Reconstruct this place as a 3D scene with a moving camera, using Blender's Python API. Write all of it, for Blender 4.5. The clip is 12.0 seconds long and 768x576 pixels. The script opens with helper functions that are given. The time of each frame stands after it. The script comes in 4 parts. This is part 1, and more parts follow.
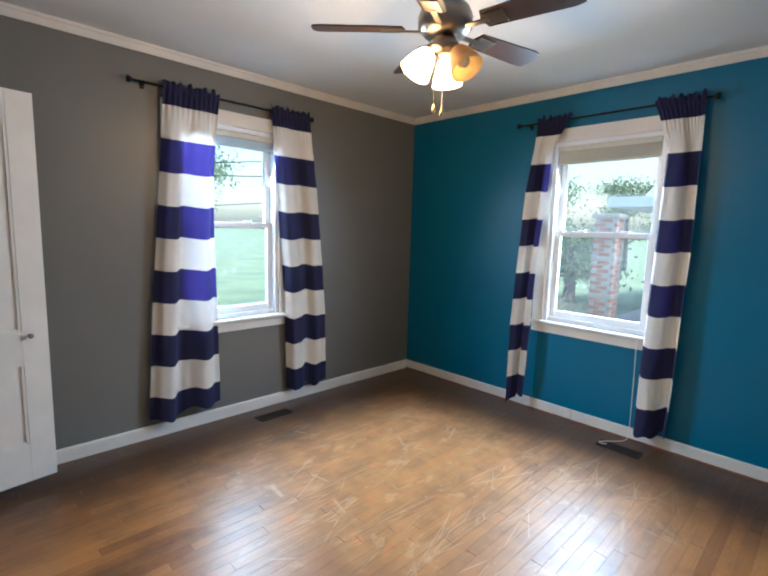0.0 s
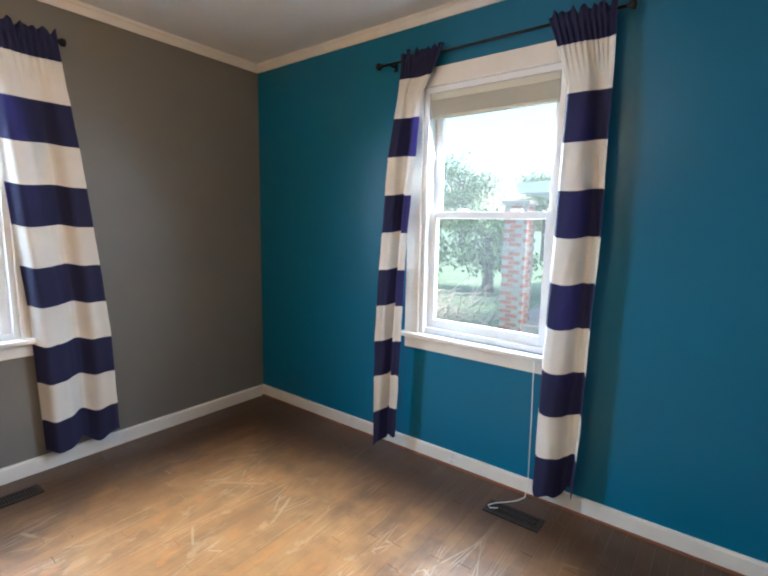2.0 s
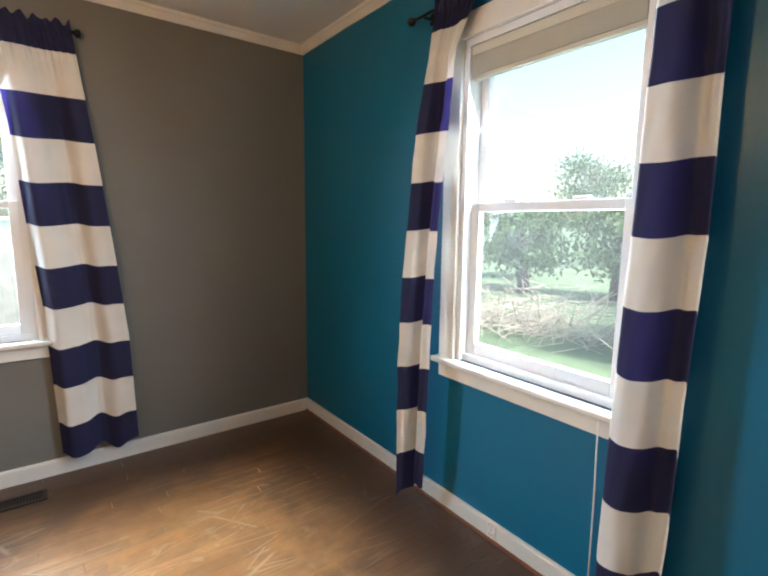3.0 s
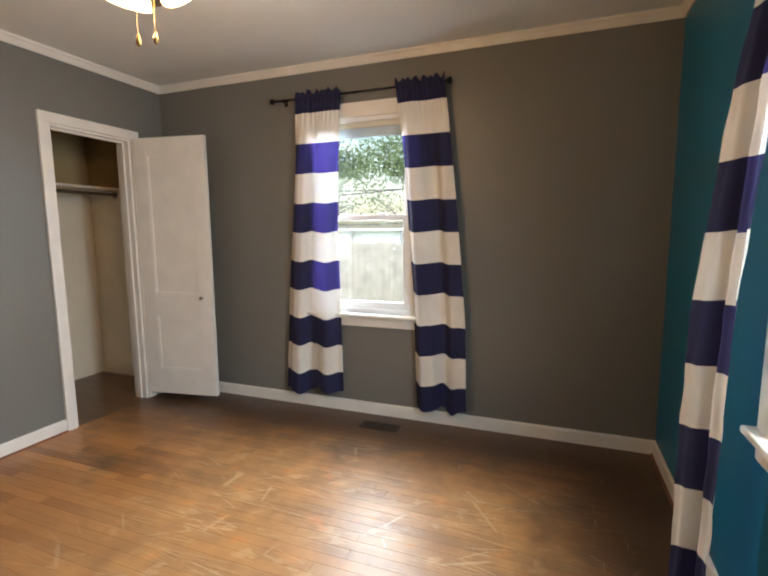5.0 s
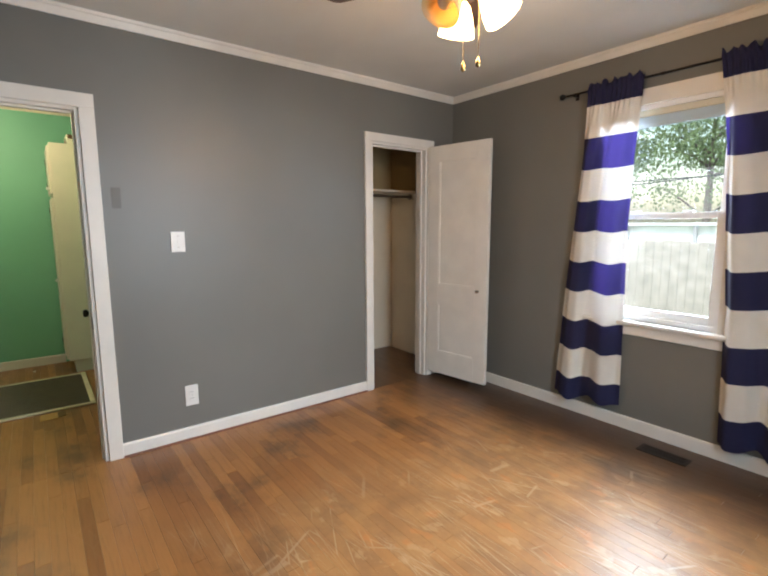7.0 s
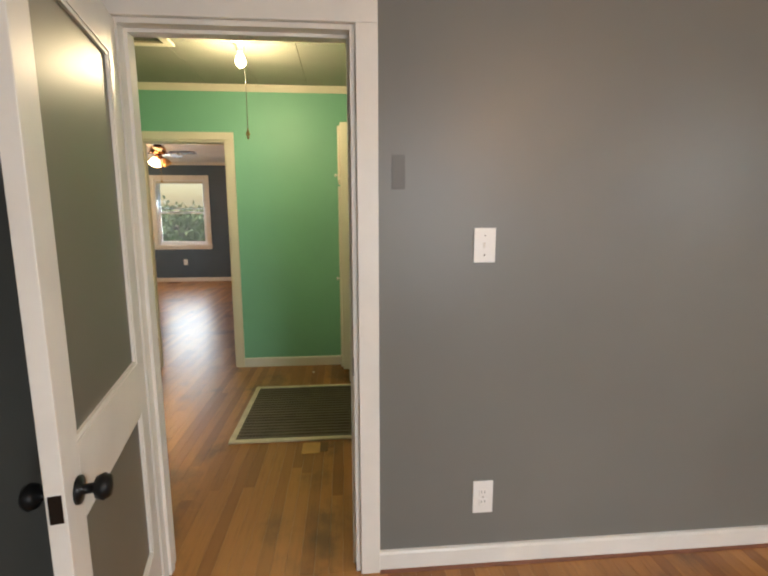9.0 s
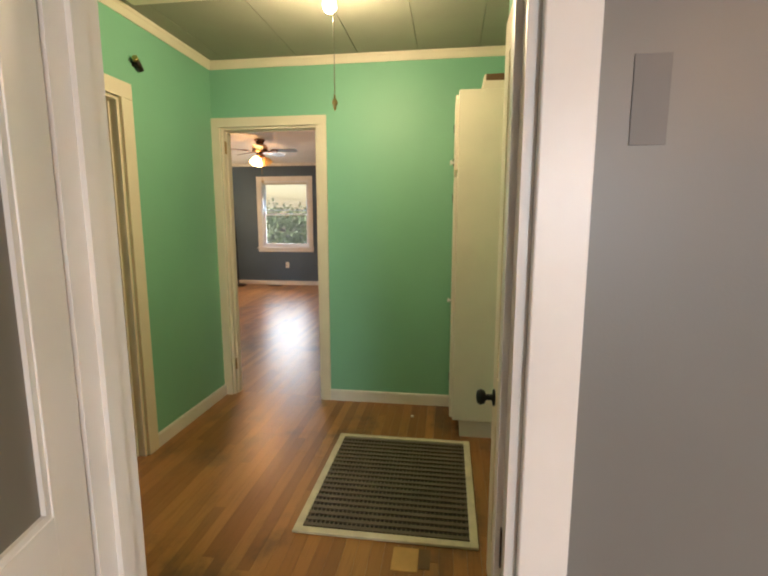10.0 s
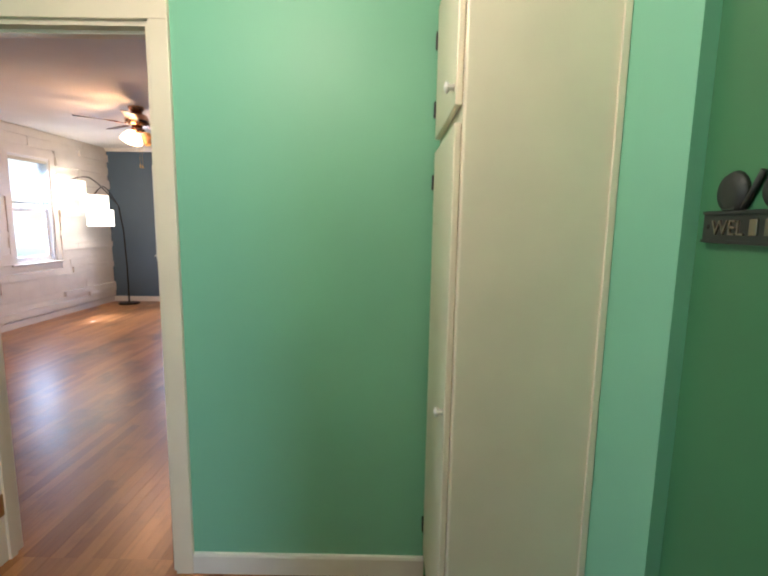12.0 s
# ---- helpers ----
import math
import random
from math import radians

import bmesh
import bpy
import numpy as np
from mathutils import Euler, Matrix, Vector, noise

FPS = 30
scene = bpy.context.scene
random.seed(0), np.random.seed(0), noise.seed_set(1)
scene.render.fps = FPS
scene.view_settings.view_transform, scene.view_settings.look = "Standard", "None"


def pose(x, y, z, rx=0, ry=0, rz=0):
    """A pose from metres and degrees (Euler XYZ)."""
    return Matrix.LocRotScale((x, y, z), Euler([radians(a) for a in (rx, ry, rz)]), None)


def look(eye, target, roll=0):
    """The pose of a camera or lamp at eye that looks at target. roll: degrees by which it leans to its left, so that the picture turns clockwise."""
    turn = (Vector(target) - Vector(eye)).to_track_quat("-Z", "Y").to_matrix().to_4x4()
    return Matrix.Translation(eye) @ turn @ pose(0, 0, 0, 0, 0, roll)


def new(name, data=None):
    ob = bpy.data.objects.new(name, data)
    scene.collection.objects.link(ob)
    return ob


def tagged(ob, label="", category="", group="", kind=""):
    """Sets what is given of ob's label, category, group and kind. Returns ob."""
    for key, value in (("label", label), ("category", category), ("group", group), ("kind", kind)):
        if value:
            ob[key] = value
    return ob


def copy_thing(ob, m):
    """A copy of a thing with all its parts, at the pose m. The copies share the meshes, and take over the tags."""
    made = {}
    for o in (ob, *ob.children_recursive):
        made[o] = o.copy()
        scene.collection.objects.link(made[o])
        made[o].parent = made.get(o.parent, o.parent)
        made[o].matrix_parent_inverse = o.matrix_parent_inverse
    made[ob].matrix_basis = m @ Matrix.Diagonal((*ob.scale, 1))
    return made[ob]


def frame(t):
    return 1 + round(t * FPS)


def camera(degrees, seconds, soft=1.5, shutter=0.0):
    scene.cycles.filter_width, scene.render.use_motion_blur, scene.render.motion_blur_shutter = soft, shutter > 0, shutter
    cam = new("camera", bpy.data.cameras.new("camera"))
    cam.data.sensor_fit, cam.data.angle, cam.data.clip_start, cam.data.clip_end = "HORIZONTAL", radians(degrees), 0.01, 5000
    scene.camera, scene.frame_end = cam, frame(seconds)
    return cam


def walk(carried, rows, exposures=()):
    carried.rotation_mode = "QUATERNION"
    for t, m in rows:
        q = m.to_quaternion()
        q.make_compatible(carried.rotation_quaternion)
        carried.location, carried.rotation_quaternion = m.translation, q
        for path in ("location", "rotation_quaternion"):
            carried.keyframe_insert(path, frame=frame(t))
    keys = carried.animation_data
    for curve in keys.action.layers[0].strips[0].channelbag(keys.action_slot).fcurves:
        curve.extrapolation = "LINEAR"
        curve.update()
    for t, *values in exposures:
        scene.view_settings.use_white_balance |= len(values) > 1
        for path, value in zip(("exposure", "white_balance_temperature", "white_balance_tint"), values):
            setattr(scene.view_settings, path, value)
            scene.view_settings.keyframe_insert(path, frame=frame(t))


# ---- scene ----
cam = camera(80.5, 12.0, soft=2.2)
PATH = [
    (0, (0.257, -3.128, 1.424), (1.641, -1.707, 1.168), 1.6),
    (0.5, (0.453, -3.09, 1.403), (2.006, -1.855, 1.149), 1.6),
    (1, (0.738, -3.009, 1.401), (2.362, -1.869, 1.148), 1.5),
    (1.5, (1.097, -2.915, 1.39), (2.724, -1.782, 1.125), 1.3),
    (2, (1.456, -2.882, 1.365), (3.031, -1.68, 1.091), 1.1),
    (2.5, (1.83, -2.883, 1.345), (3.275, -1.527, 1.072), 1.0),
    (2.7, (1.985, -2.872, 1.358), (3.343, -1.43, 1.079), 0.9),
    (4.5, (2.89, -2.883, 1.323), (2.694, -0.907, 1.086), -0.4),
    (5, (3.059, -2.969, 1.336), (2.359, -1.112, 1.085), -0.4),
    (5.5, (3.068, -3.067, 1.364), (2.031, -1.375, 1.108), -0.3),
    (6, (3.081, -3.092, 1.376), (1.811, -1.569, 1.115), -0.3),
    (6.5, (3.045, -3.113, 1.378), (1.616, -1.739, 1.116), -0.2),
    (7, (2.992, -3.093, 1.374), (1.421, -1.885, 1.101), -0.2),
    (7.5, (2.802, -3.05, 1.359), (1.092, -2.053, 1.071), -0.1),
    (7.7, (2.647, -3.065, 1.346), (0.892, -2.146, 1.07), -0.1),
    (9.3, (1.338, -2.872, 1.382), (-0.638, -2.866, 1.075), -0.1),
    (9.5, (1.152, -2.878, 1.37), (-0.824, -2.963, 1.07), 0.0),
    (10, (0.678, -2.964, 1.375), (-1.28, -3.24, 1.079), 0.0),
    (10.5, (0.203, -3.082, 1.394), (-1.738, -3.466, 1.102), 0.2),
    (11, (-0.258, -3.135, 1.402), (-2.199, -3.518, 1.111), 0.4),
    (11.5, (-0.655, -3.178, 1.397), (-2.614, -3.45, 1.109), 0.5),
    (12, (-0.957, -3.094, 1.382), (-2.937, -3.104, 1.101), 0.9),
]
EXPOSURES = [(0, 1.45, 5200, 7), (2.5, 1.7, 5650, 9), (4.5, 1.35, 6500, 11), (7.5, 1.4, 6250, 11), (9.5, 1.3, 7100, 17), (10.5, 1.75, 6900, 21), (11.5, 1.78, 5650, 23), (12, 1.74, 5500, 25)]
walk(cam, [(t, look(eye, aim, lean)) for t, eye, aim, lean in PATH], EXPOSURES)

# ---- world and lights ----
world = bpy.data.worlds.new("world")
scene.world = world
world.use_nodes = True
wn = world.node_tree.nodes
sky = wn.new("ShaderNodeTexSky")
sky.sky_type, sky.sun_disc = "NISHITA", False
sky.sun_elevation, sky.sun_rotation = radians(58), radians(170)
sky.air_density, sky.dust_density, sky.ozone_density = 1.7, 3.0, 1.6
wn["Background"].inputs[1].default_value = 0.15
world.node_tree.links.new(sky.outputs[0], wn["Background"].inputs[0])

sun = new("sun", bpy.data.lights.new("sun", "SUN"))
sun.data.energy, sun.data.angle, sun.data.color = 3.0, radians(12), (1.0, 0.95, 0.88)
sun.matrix_world = look((4, -20, 34), (0, 0, 0))


def window_light(name, eye, aim, w, h, watts, colour):
    ob = new(name, bpy.data.lights.new(name, "AREA"))
    ob.data.shape, ob.data.size, ob.data.size_y = "RECTANGLE", w, h
    ob.data.energy, ob.data.color, ob.data.spread = watts, colour, radians(135)
    ob.matrix_world = look(eye, aim)
    return ob


DAY = (0.82, 0.92, 1.0)
window_light("daylight_north", (1.76, 0.20, 1.50), (1.76, -1, 0.90), 0.72, 1.15, 21, DAY)
window_light("daylight_east", (3.86, -1.84, 1.50), (2.6, -1.84, 0.90), 0.72, 1.15, 21, DAY)
window_light("daylight_west", (-8.80, -6.40, 1.4), (-7.5, -6.40, 0.8), 1.0, 1.3, 10, DAY)
# added fill lamp for the spare room, at an opening out of view
window_light("fill_spare", (-0.6, -7.96, 1.45), (-1.2, -6.6, 1.1), 0.8, 1.2, 6, DAY)
window_light("daylight_south", (-6.95, -7.95, 1.4), (-6.95, -6.6, 1.0), 0.8, 1.3, 13, DAY)


def bulb_light(name, at, watts, size=0.04, colour=(1.0, 0.54, 0.22)):
    ob = new(name, bpy.data.lights.new(name, "POINT"))
    ob.data.energy, ob.data.shadow_soft_size, ob.data.color = watts, size, colour
    ob.location = at
    return ob


# ---- materials ----
def material(name, colour, rough=0.5, metal=0.0, vary=0.12, scale=3.0, bump=0.0, bump_scale=200.0, spec=0.5):
    m = bpy.data.materials.new(name)
    m.use_nodes = True
    n, l = m.node_tree.nodes, m.node_tree.links
    b = n["Principled BSDF"]
    b.inputs["Metallic"].default_value = metal
    b.inputs["Specular IOR Level"].default_value = spec
    geo = n.new("ShaderNodeNewGeometry")
    a = n.new("ShaderNodeTexNoise")
    a.inputs["Scale"].default_value, a.inputs["Detail"].default_value = scale, 6
    l.new(geo.outputs["Position"], a.inputs["Vector"])
    r = n.new("ShaderNodeMapRange")
    r.inputs["From Min"].default_value, r.inputs["From Max"].default_value = 0.3, 0.7
    r.inputs["To Min"].default_value, r.inputs["To Max"].default_value = 1 - vary, 1 + vary
    l.new(a.outputs["Fac"], r.inputs["Value"])
    mul = n.new("ShaderNodeVectorMath")
    mul.operation = "SCALE"
    mul.inputs[0].default_value = colour[:3]
    l.new(r.outputs[0], mul.inputs["Scale"])
    l.new(mul.outputs[0], b.inputs["Base Color"])
    r2 = n.new("ShaderNodeMapRange")
    r2.inputs["To Min"].default_value, r2.inputs["To Max"].default_value = max(0.02, rough - 0.08), min(1, rough + 0.08)
    l.new(a.outputs["Fac"], r2.inputs["Value"])
    l.new(r2.outputs[0], b.inputs["Roughness"])
    if bump:
        f = n.new("ShaderNodeTexNoise")
        f.inputs["Scale"].default_value, f.inputs["Detail"].default_value = bump_scale, 3
        l.new(geo.outputs["Position"], f.inputs["Vector"])
        u = n.new("ShaderNodeBump")
        u.inputs["Strength"].default_value, u.inputs["Distance"].default_value = bump, 0.002
        l.new(f.outputs["Fac"], u.inputs["Height"])
        l.new(u.outputs[0], b.inputs["Normal"])
    return m


def glowing(name, colour, strength):
    m = bpy.data.materials.new(name)
    m.use_nodes = True
    b = m.node_tree.nodes["Principled BSDF"]
    b.inputs["Base Color"].default_value = (0.8, 0.75, 0.65, 1)
    b.inputs["Emission Color"].default_value = (*colour, 1)
    b.inputs["Emission Strength"].default_value = strength
    return m


def cloth(name, colour, through_it, thin=0.07):
    m = bpy.data.materials.new(name)
    m.use_nodes = True
    n, l = m.node_tree.nodes, m.node_tree.links
    b = n["Principled BSDF"]
    b.inputs["Roughness"].default_value = 0.9
    geo = n.new("ShaderNodeNewGeometry")
    a = n.new("ShaderNodeTexNoise")
    a.inputs["Scale"].default_value, a.inputs["Detail"].default_value = 420, 2
    l.new(geo.outputs["Position"], a.inputs["Vector"])
    u = n.new("ShaderNodeBump")
    u.inputs["Strength"].default_value, u.inputs["Distance"].default_value = 0.25, 0.001
    l.new(a.outputs["Fac"], u.inputs["Height"])
    l.new(u.outputs[0], b.inputs["Normal"])
    k = n.new("ShaderNodeTexNoise")
    k.inputs["Scale"].default_value = 5
    l.new(geo.outputs["Position"], k.inputs["Vector"])
    r = n.new("ShaderNodeMapRange")
    r.inputs["To Min"].default_value, r.inputs["To Max"].default_value = 0.85, 1.15
    l.new(k.outputs["Fac"], r.inputs["Value"])
    s = n.new("ShaderNodeVectorMath")
    s.operation = "SCALE"
    s.inputs[0].default_value = colour
    l.new(r.outputs[0], s.inputs["Scale"])
    l.new(s.outputs[0], b.inputs["Base Color"])
    t = n.new("ShaderNodeBsdfTranslucent")
    t.inputs["Color"].default_value = (*through_it, 1)
    mix = n.new("ShaderNodeMixShader")
    mix.inputs[0].default_value = thin
    l.new(b.outputs[0], mix.inputs[1])
    l.new(t.outputs[0], mix.inputs[2])
    l.new(mix.outputs[0], n["Material Output"].inputs[0])
    return m


def glass(name):
    m = bpy.data.materials.new(name)
    m.use_nodes = True
    n, l = m.node_tree.nodes, m.node_tree.links
    n.remove(n["Principled BSDF"])
    tr, gl, fr, mix = (n.new("ShaderNode" + k) for k in ("BsdfTransparent", "BsdfGlossy", "LayerWeight", "MixShader"))
    tr.inputs[0].default_value = (0.93, 0.96, 0.96, 1)
    gl.inputs["Roughness"].default_value = 0.02
    fr.inputs[0].default_value = 0.12
    part_gloss = n.new("ShaderNodeMapRange")
    part_gloss.inputs[3].default_value, part_gloss.inputs[4].default_value = 0.02, 0.45
    l.new(fr.outputs["Facing"], part_gloss.inputs[0])
    l.new(part_gloss.outputs[0], mix.inputs[0])
    # thin translucent veil imitates the glare that hazes the bright view outdoors
    veil, veiled = n.new("ShaderNodeBsdfTranslucent"), n.new("ShaderNodeMixShader")
    veil.inputs[0].default_value = (0.95, 0.90, 0.84, 1)
    veiled.inputs[0].default_value = 0.008
    l.new(tr.outputs[0], veiled.inputs[1])
    l.new(veil.outputs[0], veiled.inputs[2])
    l.new(veiled.outputs[0], mix.inputs[1])
    l.new(gl.outputs[0], mix.inputs[2])
    l.new(mix.outputs[0], n["Material Output"].inputs[0])
    return m


def floor_boards(name):
    """Worn oak strip floor: a tone for each board, grain along x, darker edges, a bare scuffed middle with scratches.
    """
    m = bpy.data.materials.new(name)
    m.use_nodes = True
    n, l = m.node_tree.nodes, m.node_tree.links
    b = n["Principled BSDF"]
    b.inputs["Specular IOR Level"].default_value = 0.4
    geo, info = n.new("ShaderNodeNewGeometry"), n.new("ShaderNodeObjectInfo")

    def noise_at(stretch, scale, detail=5.0, rough=0.6):
        mp = n.new("ShaderNodeMapping")
        mp.inputs["Scale"].default_value = stretch
        l.new(geo.outputs["Position"], mp.inputs["Vector"])
        t = n.new("ShaderNodeTexNoise")
        t.inputs["Scale"].default_value, t.inputs["Detail"].default_value, t.inputs["Roughness"].default_value = scale, detail, rough
        l.new(mp.outputs[0], t.inputs["Vector"])
        return t.outputs["Fac"]

    def op(kind, x, y):
        k = n.new("ShaderNodeMath")
        k.operation = kind
        for i, v in enumerate((x, y)):
            if isinstance(v, (int, float)):
                k.inputs[i].default_value = v
            else:
                l.new(v, k.inputs[i])
        return k.outputs[0]

    def span(v, a, c, lo=0.0, hi=1.0):
        k = n.new("ShaderNodeMapRange")
        k.interpolation_type = "SMOOTHSTEP"
        k.inputs[1].default_value, k.inputs[2].default_value, k.inputs[3].default_value, k.inputs[4].default_value = a, c, lo, hi
        l.new(v, k.inputs[0])
        return k.outputs[0]

    def blend(f, a, c):
        k = n.new("ShaderNodeMix")
        k.data_type = "RGBA"
        l.new(f, k.inputs["Factor"])
        for s, v in (("A", a), ("B", c)):
            sock = [i for i in k.inputs if i.name == s and i.type == "RGBA"][0]
            if isinstance(v, tuple):
                sock.default_value = (*v, 1)
            else:
                l.new(v, sock)
        return [o for o in k.outputs if o.type == "RGBA"][0]

    tone = op("FRACT", op("ADD", info.outputs["Random"], geo.outputs["Random Per Island"]), 0)
    grain = noise_at((5, 70, 5), 1.0, 5, 0.6)
    stain = noise_at((1, 1.3, 1), 1.7, 6, 0.62)
    cloud = noise_at((1, 1, 1), 5.5, 5, 0.6)
    sep = n.new("ShaderNodeSeparateXYZ")
    l.new(geo.outputs["Position"], sep.inputs[0])
    X, Y = sep.outputs[0], sep.outputs[1]
    c = blend(tone, (0.25, 0.098, 0.028), (0.45, 0.205, 0.060))
    c = blend(span(grain, 0.45, 0.80, 0, 0.35), c, (0.10, 0.042, 0.016))
    c = blend(span(stain, 0.50, 0.68, 0, 0.72), c, (0.075, 0.042, 0.024))
    # the bare patch in the middle of the bedroom, with a ragged edge
    dx = op("DIVIDE", op("ABSOLUTE", op("SUBTRACT", X, 2.15), 0), 1.25)
    dy = op("DIVIDE", op("ABSOLUTE", op("SUBTRACT", Y, -1.60), 0), 1.15)
    d = op("MAXIMUM", dx, dy)
    d = op("ADD", d, op("MULTIPLY", op("SUBTRACT", stain, 0.5), 1.0))
    bare = span(d, 0.60, 1.10, 1.0, 0.0)
    worn = blend(span(cloud, 0.35, 0.65), (0.27, 0.140, 0.058), (0.40, 0.215, 0.082))
    worn = blend(span(tone, 0, 1, 0, 0.35), worn, (0.40, 0.175, 0.050))
    c = blend(op("MULTIPLY", bare, 0.85), c, worn)
    # patches of raw wood and of old orange varnish in it
    raw = span(noise_at((2.2, 3.4, 1), 2.6, 4, 0.55), 0.60, 0.66)
    c = blend(op("MULTIPLY", op("MULTIPLY", raw, bare), 0.40), c, (0.52, 0.35, 0.19))
    varnish = span(noise_at((2.6, 4.0, 1.7), 2.3, 3, 0.5), 0.62, 0.67)
    c = blend(op("MULTIPLY", op("MULTIPLY", varnish, bare), 0.45), c, (0.50, 0.19, 0.045))
    # darker towards the bedroom's north and east walls, and all over the closet floor
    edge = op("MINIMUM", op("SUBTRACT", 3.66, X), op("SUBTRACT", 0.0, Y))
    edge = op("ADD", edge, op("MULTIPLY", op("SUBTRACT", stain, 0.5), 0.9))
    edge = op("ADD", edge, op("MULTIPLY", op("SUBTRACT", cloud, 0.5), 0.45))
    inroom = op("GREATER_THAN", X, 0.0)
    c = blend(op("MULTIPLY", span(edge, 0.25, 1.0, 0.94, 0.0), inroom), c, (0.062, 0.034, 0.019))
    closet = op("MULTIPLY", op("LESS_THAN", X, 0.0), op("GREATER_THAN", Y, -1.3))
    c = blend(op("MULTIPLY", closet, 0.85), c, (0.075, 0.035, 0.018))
    # pale scratches: long single ones and tangles
    total = None
    for ang, sc, thin in ((8, 1.7, 0.006), (-33, 2.1, 0.006), (58, 2.4, 0.007), (84, 1.8, 0.005), (33, 2.9, 0.007), (-62, 2.2, 0.006)):
        mp = n.new("ShaderNodeMapping")
        mp.inputs["Rotation"].default_value = (0, 0, radians(ang))
        mp.inputs["Location"].default_value = (0.37 * sc, 0.21 * ang, 0)
        mp.inputs["Scale"].default_value = (0.30, 2.4, 1)
        l.new(geo.outputs["Position"], mp.inputs["Vector"])
        v = n.new("ShaderNodeTexVoronoi")
        v.feature = "DISTANCE_TO_EDGE"
        v.inputs["Scale"].default_value = sc
        l.new(mp.outputs[0], v.inputs["Vector"])
        k = op("MULTIPLY", span(v.outputs["Distance"], thin * 0.25, thin, 1.0, 0.0), span(noise_at((2.3, 2.3, ang), 1.5, 2), 0.42, 0.56))
        total = k if total is None else op("MAXIMUM", total, k)
    scr = op("MULTIPLY", total, op("MAXIMUM", bare, 0.12))
    c = blend(op("MULTIPLY", op("MULTIPLY", scr, inroom), 0.38), c, (0.60, 0.47, 0.31))
    l.new(c, b.inputs["Base Color"])
    rough = op("ADD", span(grain, 0, 1, 0.25, 0.39), op("MULTIPLY", bare, 0.06))
    l.new(rough, b.inputs["Roughness"])
    b.inputs["Coat Weight"].default_value, b.inputs["Coat Roughness"].default_value = 0.12, 0.28
    u = n.new("ShaderNodeBump")
    u.inputs["Strength"].default_value, u.inputs["Distance"].default_value = 0.18, 0.002
    l.new(op("ADD", grain, op("MULTIPLY", noise_at((1, 6, 1), 4.0, 3), 0.9)), u.inputs["Height"])
    l.new(u.outputs[0], b.inputs["Normal"])
    return m


GREY = material("grey_wall_paint", (0.174, 0.171, 0.154), 0.42, vary=0.05, scale=1.6, bump=0.10, bump_scale=160)
TEAL = material("teal_wall_paint", (0.004, 0.140, 0.258), 0.40, vary=0.05, scale=1.6, bump=0.10, bump_scale=160)
GREEN = material("mint_green_wall_paint", (0.205, 0.50, 0.335), 0.5, vary=0.05, scale=1.4, bump=0.10, bump_scale=160)
DEEPGREEN = material("deep_green", (0.055, 0.19, 0.085), 0.4, vary=0.06)
SLATE = material("slate_blue_wall_paint", (0.078, 0.120, 0.165), 0.5, vary=0.05)
TAUPE = material("taupe_wall_paint", (0.30, 0.265, 0.25), 0.45, vary=0.08, scale=1.2, bump=0.2)
CREAM = material("cream_closet_paint", (0.76, 0.68, 0.54), 0.6, vary=0.06)
TAN = material("closet_tan", (0.40, 0.30, 0.15), 0.7, vary=0.08)
WHITE = material("white_trim_paint", (0.76, 0.73, 0.67), 0.35, vary=0.05, scale=6, bump=0.1, bump_scale=60)
IVORY = material("ivory_gloss_paint", (0.78, 0.70, 0.55), 0.38, vary=0.04, scale=5, bump=0.1, bump_scale=60)
DOORGREY = material("grey_panel_paint", (0.17, 0.155, 0.125), 0.4, vary=0.06)
CEIL = material("ceiling_paint", (0.74, 0.75, 0.73), 0.85, vary=0.03, bump=0.25, bump_scale=90)
# hall ceiling's dimness is put into its colour, against the bulb's hot spot
HALLCEIL = material("dim_hall_ceiling_paint", (0.33, 0.33, 0.26), 0.8, vary=0.06, bump=0.2, bump_scale=90)
BLUEBLIND = material("pale_blue_blind", (0.45, 0.58, 0.68), 0.5)
REDWOOD = material("reddish_shoe_moulding", (0.20, 0.075, 0.04), 0.5, vary=0.2, scale=9)
VINYL = material("white_vinyl", (0.80, 0.81, 0.82), 0.35, vary=0.03)
PLASTIC = material("white_plastic", (0.80, 0.78, 0.74), 0.35, vary=0.02)
BLACK = material("black_iron", (0.012, 0.012, 0.013), 0.4, metal=0.6)
BRONZE = material("oil_rubbed_bronze", (0.045, 0.032, 0.024), 0.35, metal=0.8)
BRASS = material("antique_brass", (0.45, 0.30, 0.12), 0.3, metal=1.0)
COPPER = material("polished_copper_metal", (0.55, 0.32, 0.20), 0.22, metal=1.0)
PEWTER = material("brushed_pewter_metal", (0.34, 0.29, 0.24), 0.32, metal=1.0)
BLADE = material("dark_walnut_blade", (0.050, 0.028, 0.018), 0.4, vary=0.3, scale=12)
BROWNMETAL = material("brown_register_metal", (0.026, 0.017, 0.012), 0.5, metal=0.3)
GRATEWOOD = material("brown_slatted_grille", (0.115, 0.086, 0.054), 0.5, vary=0.2, scale=9)
GRATEFRAME = material("worn_cream_frame_paint", (0.60, 0.53, 0.36), 0.5, vary=0.15, scale=14)
# near black that paints the shade inside slots, ducts and holes
DARK = material("shaded_void", (0.012, 0.011, 0.010), 0.9)
NAVY = cloth("navy_cotton", (0.013, 0.015, 0.055), (0.10, 0.07, 0.40))
WHITECLOTH = cloth("white_cotton", (0.72, 0.69, 0.63), (0.72, 0.72, 0.72))
